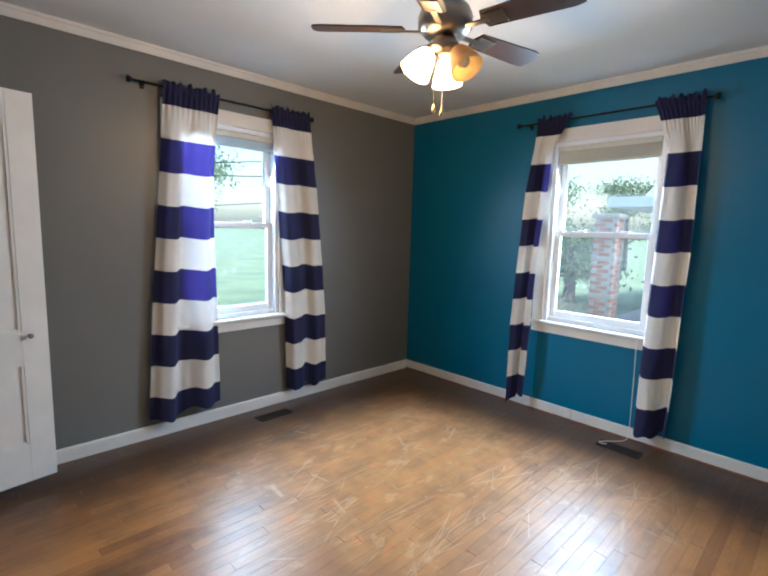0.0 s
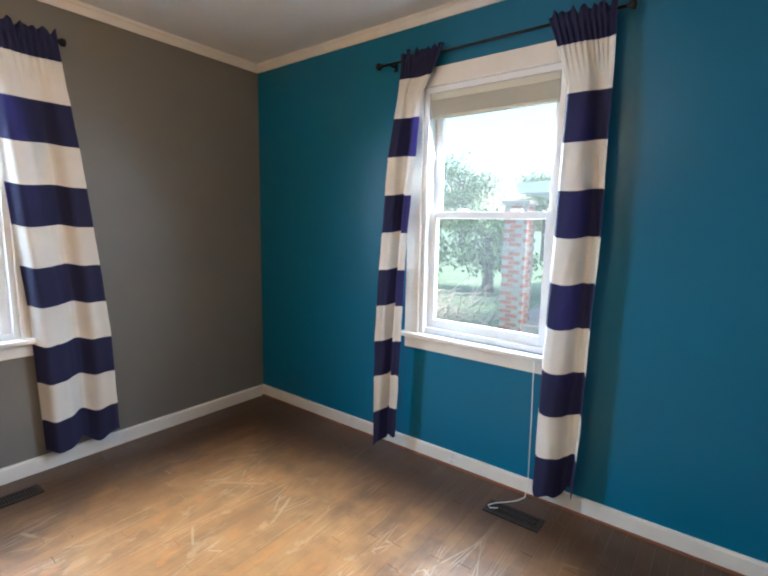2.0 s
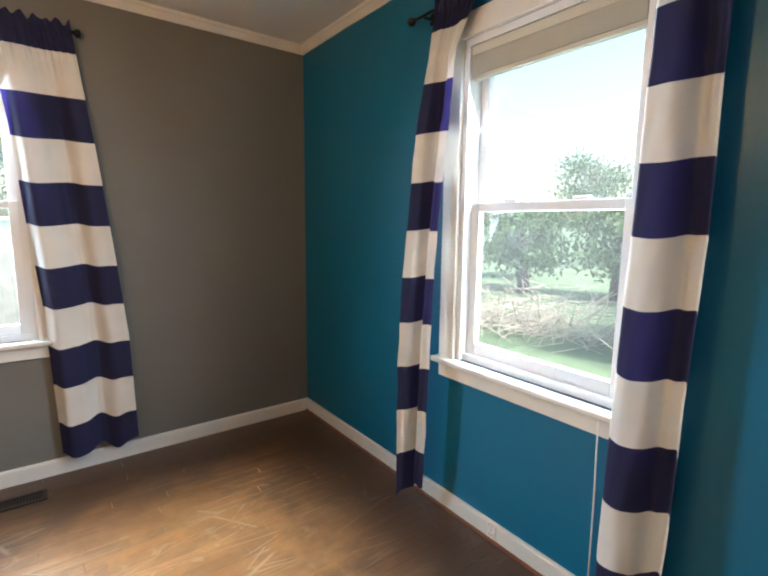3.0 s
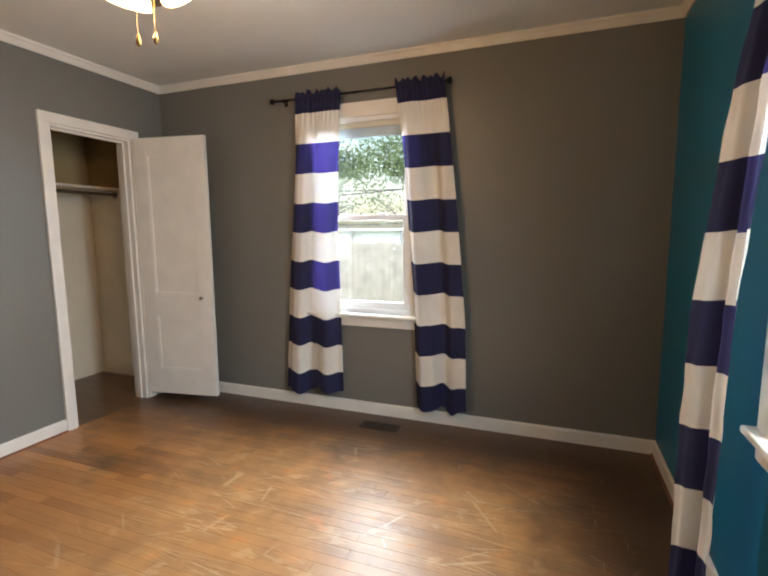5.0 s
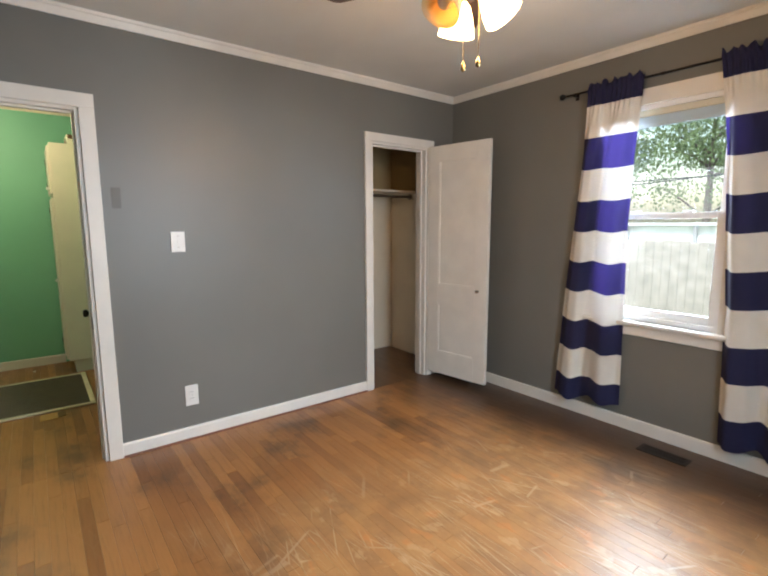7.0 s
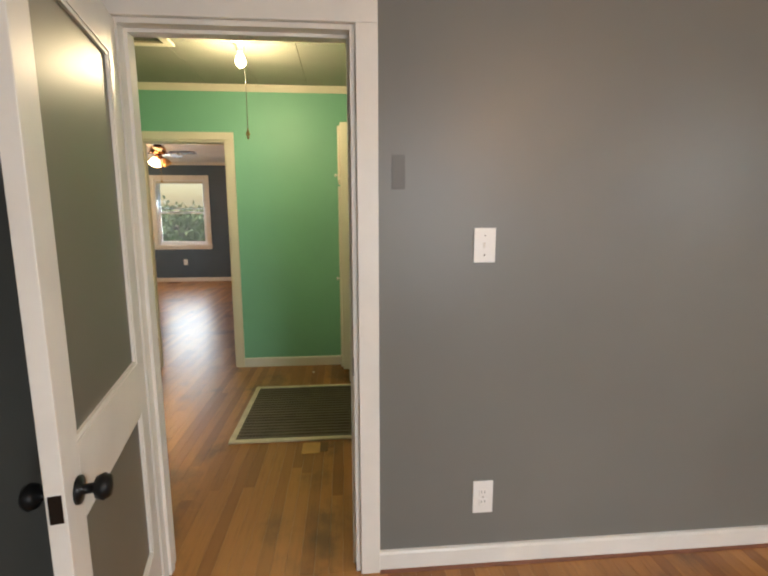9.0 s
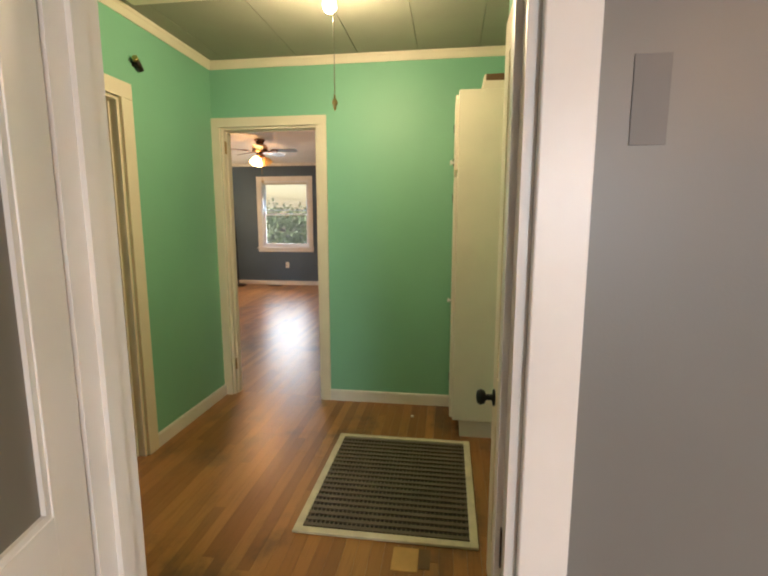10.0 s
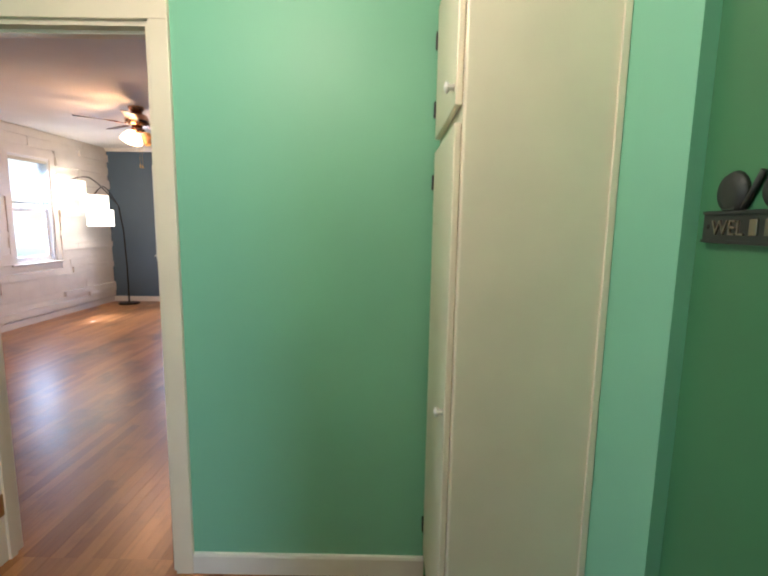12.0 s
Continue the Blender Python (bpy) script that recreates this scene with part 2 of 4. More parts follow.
BLIND = material("cream_blind_slats", (0.62, 0.60, 0.50), 0.5, vary=0.03)
GLASS = glass("window_glass")
FLOOR = floor_boards("worn_oak_strip_floor")
SUBFLOOR = material("dark_subfloor", (0.03, 0.018, 0.011), 0.9)
SHADE_ON = glowing("lit_frosted_glass", (1.0, 0.60, 0.24), 6.0)
BULB_ON = glowing("lit_bulb", (1.0, 0.78, 0.46), 14.0)
LAMP_ON = glowing("lit_fabric_shade", (1.0, 0.86, 0.55), 1.1)
SHADE_OFF = cloth("unlit_frosted_glass", (0.80, 0.62, 0.36), (0.95, 0.70, 0.35), 0.55)
LEAF = material("summer_leaves", (0.11, 0.16, 0.06), 0.6, vary=0.35, scale=1.5)
BARK = material("tree_bark", (0.12, 0.10, 0.08), 0.9, vary=0.3, scale=9, bump=0.5, bump_scale=40)
GRASS = material("mown_grass", (0.14, 0.18, 0.085), 0.9, vary=0.3, scale=0.8)
BRICK = material("red_brick", (0.34, 0.13, 0.085), 0.8, vary=0.25, scale=9)
MORTAR = material("pale_mortar", (0.34, 0.28, 0.24), 0.9)
FENCE = material("bleached_fence_wood", (0.30, 0.27, 0.235), 0.8, vary=0.2, scale=5)
SIDING = material("pale_house_siding", (0.55, 0.57, 0.60), 0.7, vary=0.06)
ROOF = material("grey_shingle_roof", (0.25, 0.25, 0.27), 0.85, vary=0.2, scale=6)
BLUEPAINT = material("blue_grey_paint", (0.20, 0.28, 0.38), 0.6)
CARPAINT = material("white_car_paint", (0.75, 0.76, 0.78), 0.25)
TYRE = material("black_rubber", (0.02, 0.02, 0.02), 0.8)
BRUSH = material("dry_brush_twigs", (0.42, 0.34, 0.25), 0.9, vary=0.25, scale=8)
IRON = material("dark_cast_iron", (0.045, 0.05, 0.045), 0.55, metal=0.5)


# ---- building helpers ----
def box(bm, x0, x1, y0, y1, z0, z1, bevel=0.0):
    vs = bmesh.ops.create_cube(bm, size=1)["verts"]
    for v in vs:
        v.co = Vector(((x0 + x1) / 2 + v.co.x * (x1 - x0), (y0 + y1) / 2 + v.co.y * (y1 - y0), (z0 + z1) / 2 + v.co.z * (z1 - z0)))
    if bevel:
        es = list({e for v in vs for e in v.link_edges})
        bmesh.ops.bevel(bm, geom=es, offset=bevel, segments=2, affect="EDGES", profile=0.5)
    return bm


def boxed(x0, x1, y0, y1, z0, z1, bevel=0.0):
    return box(bmesh.new(), x0, x1, y0, y1, z0, z1, bevel)


def lathe(profile, segs=24, at=(0, 0, 0), turn=None):
    """A turned solid: profile of (radius, z)."""
    bm = bmesh.new()
    rings = []
    for r, z in profile:
        if r < 1e-5:
            rings.append([bm.verts.new((0, 0, z))])
        else:
            rings.append([bm.verts.new((r * math.cos(2 * math.pi * i / segs), r * math.sin(2 * math.pi * i / segs), z)) for i in range(segs)])
    for a, b in zip(rings, rings[1:]):
        for i in range(segs):
            j = (i + 1) % segs
            q = [a[i % len(a)], a[j % len(a)], b[j % len(b)], b[i % len(b)]]
            q = list(dict.fromkeys(q))
            if len(q) > 2:
                bm.faces.new(q)
    bmesh.ops.recalc_face_normals(bm, faces=bm.faces)
    m = Matrix.Translation(at) @ (turn.to_4x4() if turn else Matrix())
    bmesh.ops.transform(bm, matrix=m, verts=bm.verts)
    for f in bm.faces:
        f.smooth = True
    return bm


def tube(points, radius, segs=10):
    """A round bar along points; radius may be one number or one for each point."""
    bm = bmesh.new()
    pts = [Vector(p) for p in points]
    rings = []
    for i, p in enumerate(pts):
        d = (pts[min(i + 1, len(pts) - 1)] - pts[max(i - 1, 0)]).normalized()
        side = d.cross(Vector((0.13, 0.21, 0.97)) if abs(d.z) < 0.95 else Vector((1, 0, 0))).normalized()
        up = side.cross(d)
        r = radius[i] if isinstance(radius, (list, tuple)) else radius
        rings.append([bm.verts.new(p + r * (math.cos(2 * math.pi * k / segs) * side + math.sin(2 * math.pi * k / segs) * up)) for k in range(segs)])
    for a, b in zip(rings, rings[1:]):
        for k in range(segs):
            bm.faces.new((a[k], a[(k + 1) % segs], b[(k + 1) % segs], b[k]))
    bm.faces.new(rings[0])
    bm.faces.new(rings[-1])
    bmesh.ops.recalc_face_normals(bm, faces=bm.faces)
    for f in bm.faces:
        f.smooth = len(f.verts) == 4
    return bm


def mesh_of(name, bm, *mats):
    me = bpy.data.meshes.new(name)
    bm.to_mesh(me)
    bm.free()
    for m in mats:
        me.materials.append(m)
    return me


def part(name, bm, mat, parent=None, label=""):
    ob = new(name, mesh_of(name, bm, mat))
    if parent:
        ob.parent = parent
    if label:
        ob["label"] = label
    return ob


def structure(name, bm, mats, label="", category=""):
    ob = new(name, mesh_of(name, bm, *(mats if isinstance(mats, tuple) else (mats,))))
    return tagged(ob, label, category, kind="structure")


def thing(name, label, category, m=None, group="", kind=""):
    ob = new(name)
    ob.empty_display_size = 0.1
    if m is not None:
        ob.matrix_world = m
    return tagged(ob, label, category, group, kind)


def wall(name, axis, c0, c1, u0, u1, z0, z1, holes, front, back, label, category="wall"):
    """A wall across `axis` from c0 to c1, along the other axis from u0 to u1; holes are (u0, u1, z0, z1). front: paint of the low side."""
    bm = bmesh.new()
    us = sorted({u0, u1, *[h[0] for h in holes], *[h[1] for h in holes]})
    zs = sorted({z0, z1, *[h[2] for h in holes], *[h[3] for h in holes]})
    for ua, ub in zip(us, us[1:]):
        solid = []
        for za, zb in zip(zs, zs[1:]):
            um, zm = (ua + ub) / 2, (za + zb) / 2
            if any(h[0] < um < h[1] and h[2] < zm < h[3] for h in holes):
                continue
            if solid and solid[-1][1] == za:
                solid[-1] = (solid[-1][0], zb)
            else:
                solid.append((za, zb))
        for za, zb in solid:
            box(bm, c0, c1, ua, ub, za, zb) if axis == "x" else box(bm, ua, ub, c0, c1, za, zb)
    bm.normal_update()
    k = 0 if axis == "x" else 1
    for f in bm.faces:
        f.material_index = 1 if f.normal[k] > 0.5 else 0
    return structure(name, bm, (front, back), label, category)


def moulding(name, a, b, inward, profile, mat, label, parent=None):
    """A profile of (out, z) carried from a to b along a wall whose room lies towards inward."""
    bm = bmesh.new()
    a, b, w = Vector(a), Vector(b), Vector(inward)
    ra = [bm.verts.new(a + w * o + Vector((0, 0, z))) for o, z in profile]
    rb = [bm.verts.new(b + w * o + Vector((0, 0, z))) for o, z in profile]
    k = len(profile)
    for i in range(k):
        bm.faces.new((ra[i], ra[(i + 1) % k], rb[(i + 1) % k], rb[i]))
    bm.faces.new(ra)
    bm.faces.new(rb)
    bmesh.ops.recalc_face_normals(bm, faces=bm.faces)
    return structure(name, bm, mat, label, "trim")


BASE = [(0.0, 0.0), (0.015, 0.0), (0.015, 0.074), (0.011, 0.083), (0.0, 0.085)]
SHOE = [(0.0155, 0.0002), (0.026, 0.0002), (0.024, 0.008), (0.0155, 0.011)]
CROWN = [(0.0, -0.054), (0.008, -0.054), (0.011, -0.047), (0.022, -0.020), (0.028, -0.014), (0.030, 0.0), (0.0, 0.0)]


def baseboard(a, b, inward, mat=None):
    moulding("baseboard", (*a, 0), (*b, 0), (*inward, 0), BASE, mat or WHITE, "white painted baseboard along the wall")


def crown(a, b, inward, z, mat=None):
    moulding("trim", (*a, z), (*b, z), (*inward, 0), CROWN, mat or WHITE, "white painted crown moulding under the ceiling")


def casing(name, axis, c, out, u0, u1, ztop, mat, w=0.085, z0=0.0, t=0.02, legs=(1, 1)):
    """Flat casing round an opening on the wall face at c, standing out by t towards out (+1 or -1)."""
    bm = bmesh.new()
    lo, hi = min(c, c + out * t), max(c, c + out * t)

    def put(a, b, za, zb):
        box(bm, lo, hi, a, b, za, zb, 0.003) if axis == "x" else box(bm, a, b, lo, hi, za, zb, 0.003)

    if legs[0]:
        put(u0 - w, u0, z0, ztop)
    if legs[1]:
        put(u1, u1 + w, z0, ztop)
    put(u0 - (w if legs[0] else 0), u1 + (w if legs[1] else 0), ztop, ztop + w)
    return structure(name, bm, mat, "painted flat casing round the opening", "trim")


def jamb(name, axis, c0, c1, u0, u1, ztop, mat, t=0.018, stop=0.0):
    """Lining of a doorway with its door stop."""
    bm = bmesh.new()

    def put(ca, cb, a, b, za, zb):
        box(bm, ca, cb, a, b, za, zb) if axis == "x" else box(bm, a, b, ca, cb, za, zb)

    put(c0, c1, u0, u0 + t, 0, ztop - t)
    put(c0, c1, u1 - t, u1, 0, ztop - t)
    put(c0, c1, u0, u1, ztop - t, ztop)
    mid = (c0 + c1) / 2 + stop
    put(mid - 0.017, mid + 0.017, u0 + t, u0 + t + 0.011, 0, ztop - t - 0.011)
    put(mid - 0.017, mid + 0.017, u1 - t - 0.011, u1 - t, 0, ztop - t - 0.011)
    put(mid - 0.017, mid + 0.017, u0 + t, u1 - t, ztop - t - 0.011, ztop - t)
    return structure(name, bm, mat, "painted door lining with a stop bead", "door frame")


# ---- floor, walls, ceilings ----
H = 2.50
structure("floor", boxed(-8.75, 3.78, -8.0, 0.25, -0.10, -0.016), SUBFLOOR, "worn oak strip floor with dark borders", "floor")
FLOOR_OB = bpy.data.objects["floor"]

WIN_A, WIN_B = (1.38, 2.14), (-2.22, -1.46)
WZ0, WZ1 = 0.745, 2.11
wall("wall_north", "y", 0.0, 0.14, 0.0, 3.80, -0.02, H, [(*WIN_A, WZ0, WZ1)], GREY, SIDING, "matt dark warm grey painted bedroom wall")
wall("wall_east", "x", 3.66, 3.80, -3.84, 0.0, -0.02, H, [(*WIN_B, WZ0, WZ1)], TEAL, SIDING, "deep teal painted bedroom wall")
wall("wall_south", "y", -3.84, -3.70, -0.12, 3.66, -0.02, H, [], GREEN, GREY, "dark warm grey painted bedroom wall behind the door")
DOOR = (-3.612, -2.846)
CLOSET = (-0.918, -0.315)
wall("wall_west", "x", -0.12, 0.0, -3.70, -1.30, -0.02, H, [(*DOOR, -0.02, 2.005)], GREEN, GREY, "dark grey bedroom wall, mint green on the hall side")
wall("wall_closet", "x", -0.12, 0.0, -1.30, 0.0, -0.02, H, [(*CLOSET, -0.02, 2.036)], CREAM, GREY, "dark grey bedroom wall round the closet opening")
wall("wall_closet_back", "x", -1.12, -1.00, -1.30, 0.20, -0.02, H, [], GREEN, CREAM, "cream painted back wall of the closet")
wall("wall_closet_side", "y", 0.085, 0.20, -1.0, -0.0005, -0.02, H, [], CREAM, SIDING, "cream painted side wall of the closet")
wall("wall_closet_end", "y", -1.30, -1.20, -1.0, -0.12, -0.02, H, [], GREEN, CREAM, "cream painted end wall of the closet")
# the hall
HW, HS, HN = -2.585, -4.70, -2.542
FAR_DOOR = (-4.635, -3.902)
SIDE_DOOR = (-1.612, -0.872)
wall("wall_hall_west", "x", -2.70, HW, -4.82, -2.0, -0.02, H, [(*FAR_DOOR, -0.02, 2.045)], SLATE, GREEN, "mint green hall wall with a cased doorway")
wall("wall_hall_south", "y", -4.82, HS, HW, 0.0, -0.02, H, [(*SIDE_DOOR, -0.02, 2.018)], TAUPE, GREEN, "mint green hall wall with a cased doorway")
wall("wall_hall_east", "x", -0.12, 0.0, -4.82, -3.70, -0.02, H, [], GREEN, GREY, "mint green hall wall beside the bedroom door")
wall("wall_hall_north", "y", HN, HN + 0.10, HW, -1.82, -0.02, H, [], GREEN, GREEN, "mint green hall wall beside the tall cabinet")
wall("wall_hall_recess", "y", HN + 0.055, HN + 0.10, -1.82, -1.03, 2.03, H, [], GREEN, GREEN, "mint green wall over the recessed door")
HD = (-0.985, -0.225)
wall("wall_hall_closet", "y", -2.775, -2.66, -1.035, -0.12, -0.02, H, [(*HD, -0.02, 2.03)], GREEN, GREEN, "mint green hall wall round the cream door")
wall("wall_hall_return", "x", -1.035, -0.95, -2.66, HN + 0.10, -0.02, H, [], GREEN, GREEN, "mint green return of the hall wall")
# the room past the hall's side door
wall("wall_spare_west", "x", -2.64, -2.53, -8.0, -4.82, -0.02, H, [], SLATE, TAUPE, "patchy taupe painted wall of the next room")
# unseen opening, cut only for the spare room's fill lamp
wall("wall_spare_south", "y", -8.0, -7.88, -2.53, 1.0, -0.02, H, [(-1.0, -0.2, 0.8, 2.1)], SIDING, TAUPE, "taupe painted wall of the next room")
wall("wall_spare_east", "x", 0.9, 1.0, -7.88, -3.84, -0.02, H, [], TAUPE, SIDING, "taupe painted wall of the next room")
# the living room
LW, LS, LH = -8.62, -7.76, 2.54
FWIN, SWIN = (-6.90, -5.86), (-7.33, -6.62)
FZ0, FZ1 = 0.80, 2.18
wall("wall_living_west", "x", LW - 0.14, LW, LS - 0.14, -1.9, -0.02, LH, [(*FWIN, FZ0, FZ1)], SIDING, SLATE, "slate blue painted living room wall")
wall("wall_living_south", "y", LS - 0.14, LS, LW, -2.64, -0.02, LH, [(*SWIN, FZ0, FZ1)], SIDING, WHITE, "white plank covered living room wall")
wall("wall_living_north", "y", -2.0, -1.9, LW, -2.585, -0.02, LH, [], SLATE, SIDING, "slate blue painted living room wall")
structure("ceiling_bedroom", boxed(-0.06, 3.80, -3.84, 0.14, H, H + 0.1), CEIL, "flat white painted ceiling", "ceiling")
structure("ceiling_closet", boxed(-1.12, -0.06, -1.30, 0.20, H, H + 0.1), TAN, "tan closet ceiling", "ceiling")
structure("ceiling_living", boxed(LW - 0.14, -2.645, LS - 0.14, -1.9, LH, LH + 0.1), CEIL, "white painted living room ceiling", "ceiling")
structure("ceiling_spare", boxed(-2.64, 1.0, -8.0, -4.76, H, H + 0.1), CEIL, "white painted ceiling of the next room", "ceiling")
HATCH = (-1.62, -0.95, -4.56, -4.03)


def hall_ceiling():
    """Painted fibreboard panels with fine joints, an open hatch in them."""
    bm = bmesh.new()
    xs = sorted({HW - 0.1, -0.06, HATCH[0], HATCH[1]} | {HW + 0.02 + 1.21 * i for i in (1,)})
    ys = sorted({HS - 0.06, -1.30, HATCH[2], HATCH[3], -3.19, -2.79, -3.60, -2.55})
    g = 0.0025
    for xa, xb in zip(xs, xs[1:]):
        for ya, yb in zip(ys, ys[1:]):
            xm, ym = (xa + xb) / 2, (ya + yb) / 2
            if HATCH[0] < xm < HATCH[1] and HATCH[2] < ym < HATCH[3]:
                continue
            box(bm, xa + g, xb - g, ya + g, yb - g, H, H + 0.012)
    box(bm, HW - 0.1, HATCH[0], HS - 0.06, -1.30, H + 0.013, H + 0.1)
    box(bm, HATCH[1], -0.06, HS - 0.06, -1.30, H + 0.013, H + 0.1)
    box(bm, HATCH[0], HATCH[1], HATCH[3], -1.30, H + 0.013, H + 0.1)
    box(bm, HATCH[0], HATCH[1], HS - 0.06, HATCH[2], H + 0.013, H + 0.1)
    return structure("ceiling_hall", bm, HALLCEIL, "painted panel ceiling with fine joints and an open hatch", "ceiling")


hall_ceiling()
hatch = thing("attic_hatch", "attic hatch with a brown wooden lid in the ceiling", "hatch")
HATCHWOOD = material("brown_hatch_wood", (0.16, 0.085, 0.035), 0.6, vary=0.25, scale=5)
part("lid", boxed(HATCH[0], HATCH[1], HATCH[2], HATCH[3], H + 0.05, H + 0.07), HATCHWOOD, hatch, "brown unpainted wooden lid")
for nm, b in (("frame", (HATCH[0] - 0.055, HATCH[0], HATCH[2] - 0.055, HATCH[3] + 0.055)), ("frame", (HATCH[1], HATCH[1] + 0.055, HATCH[2] - 0.055, HATCH[3] + 0.055)),
              ("frame", (HATCH[0], HATCH[1], HATCH[2] - 0.055, HATCH[2])), ("frame", (HATCH[0], HATCH[1], HATCH[3], HATCH[3] + 0.055))):
    part(nm, boxed(*b, H - 0.018, H - 0.001, 0.004), IVORY, hatch)

# baseboards and crowns
for a, b, w in (((0.0, 0.0), (3.66, 0.0), (0, -1)), ((3.66, -0.0), (3.66, -3.70), (-1, 0)), ((3.66, -3.70), (0.0, -3.70), (0, 1))):
    baseboard(a, b, w)
    crown(a, b, w, H)
baseboard((0, -2.772), (0, -0.985), (1, 0))
baseboard((0, -0.23), (0, 0), (1, 0))
crown((0, -3.70), (0, 0), (1, 0), H)
baseboard((HW, -3.836), (HW, -2.93), (1, 0))
baseboard((HW, HS), (-1.70, HS), (0, 1))
baseboard((-2.06, HN), (-1.84, HN), (0, -1))
crown((HW, HS), (HW, HN), (1, 0), H, IVORY)
crown((HW, HS), (-0.12, HS), (0, 1), H, IVORY)
crown((HW, HN), (-1.035, HN), (0, -1), H, IVORY)
crown((-1.035, -2.775), (-0.12, -2.775), (0, -1), H, IVORY)
crown((-0.12, HS), (-0.12, -2.775), (-1, 0), H, IVORY)
baseboard((-2.53, -7.88), (-2.53, -4.82), (1, 0))
crown((-2.53, -7.88), (-2.53, -4.82), (1, 0), H)
baseboard((LW, LS), (LW, -2.0), (1, 0))
baseboard((LW, LS), (-2.70, LS), (0, 1))
crown((LW, LS), (LW, -2.0), (1, 0), LH)

for a, c, w in (((0, -2.772), (0, -0.985), (1, 0)), ((3.66, 0), (3.66, -3.70), (-1, 0))):
    moulding("trim", (*a, 0), (*c, 0), (*w, 0), SHOE, REDWOOD, "thin reddish wooden shoe moulding below the baseboard")

# door casings and linings
casing("trim_bedroom_door", "x", 0.0, 1, *DOOR, 2.003, WHITE, w=0.074)
casing("trim_hall_bedroom_door", "x", -0.12, -1, DOOR[0], DOOR[1], 2.003, IVORY, w=0.08)
jamb("door_frame_bedroom", "x", -0.12, 0.0, *DOOR, 2.005, WHITE)
casing("trim_closet", "x", 0.0, 1, *CLOSET, 2.034, WHITE, w=0.066)
jamb("door_frame_closet", "x", -0.12, 0.0, *CLOSET, 2.036, WHITE)
casing("trim_far_door", "x", HW, 1, *FAR_DOOR, 2.043, IVORY, w=0.066, legs=(1, 1))
jamb("door_frame_far", "x", -2.70, HW, *FAR_DOOR, 2.045, IVORY)
casing("trim_side_door", "y", HS, 1, *SIDE_DOOR, 2.016, IVORY, w=0.085)
jamb("door_frame_side", "y", -4.82, HS, *SIDE_DOOR, 2.018, IVORY)
jamb("door_frame_hall_closet", "y", -2.775, -2.66, *HD, 2.03, IVORY, t=0.008, stop=0.05)


def hinge(parent, at, axis="x"):
    bm = boxed(at[0] - 0.002, at[0] + 0.002, at[1] - 0.018, at[1] + 0.018, at[2] - 0.045, at[2] + 0.045) if axis == "x" else boxed(
        at[0] - 0.018, at[0] + 0.018, at[1] - 0.002, at[1] + 0.002, at[2] - 0.045, at[2] + 0.045)
    return part("hinge", bm, BRASS if axis == "y" else BRONZE, parent, "tarnished metal hinge leaf")


for z in (1.906, 0.244):
    hinge(bpy.data.objects["door_frame_far"], (-2.615, FAR_DOOR[0] + 0.0195, z), "y")
strike = part("strike_plate", boxed(-0.06, -0.035, DOOR[1] - 0.0205, DOOR[1] - 0.0175, 0.79, 0.86), BRONZE, bpy.data.objects["door_frame_bedroom"], "dark strike plate")


# ---- doors ----
def door_leaf(name, w, h, rail_z, m, face, panel_mat, label, knob, knob_at, group="", s=0.112):
    """Two-panel door: stiles and rails with sunk panels, hinge at the origin, leaf along +x, thickness towards -y."""
    d = thing(name, label, "door", m, group)
    t = 0.036
    bm = bmesh.new()
    box(bm, 0, s, -t, 0, 0, h, 0.002)
    box(bm, w - s, w, -t, 0, 0, h, 0.002)
    for za, zb in ((0, 0.20), (rail_z - 0.085, rail_z + 0.085), (h - 0.125, h)):
        box(bm, s, w - s, -t, 0, za, zb)
    part("door_frame", bm, face, d)
    for za, zb in ((0.20, rail_z - 0.085), (rail_z + 0.085, h - 0.125)):
        part("panel", boxed(s, w - s, -t + 0.011, -0.011, za, zb), panel_mat, d)
        mb = bmesh.new()
        for y0, y1 in ((-0.011, -0.003), (-t + 0.003, -t + 0.011)):
            box(mb, s, s + 0.012, y0, y1, za, zb)
            box(mb, w - s - 0.012, w - s, y0, y1, za, zb)
            box(mb, s + 0.012, w - s - 0.012, y0, y1, za, za + 0.012)
            box(mb, s + 0.012, w - s - 0.012, y0, y1, zb - 0.012, zb)
        part("panel_moulding", mb, face, d)
    kx, kz = knob_at
    for sgn, y in ((1, 0), (-1, -t)):
        turn = Euler((radians(-90 * sgn), 0, 0)).to_matrix()
        if knob == "small":
            part("knob", lathe([(0, 0), (0.008, 0), (0.006, 0.012), (0.013, 0.018), (0.013, 0.026), (0, 0.030)], 16, (kx, y, kz), turn), PEWTER, d, "small round metal knob")
        else:
            part("knob", lathe([(0, 0), (0.030, 0), (0.030, 0.006), (0.011, 0.010), (0.011, 0.030), (0.024, 0.036), (0.029, 0.050), (0.022, 0.062), (0, 0.066)], 24, (kx, y, kz), turn), BLACK, d, "round black metal knob")
    if knob != "small":
        part("latch_plate", boxed(w - 0.001, w + 0.002, -t + 0.006, -0.006, kz - 0.03, kz + 0.03), BRONZE, d, "dark latch plate")
    return d


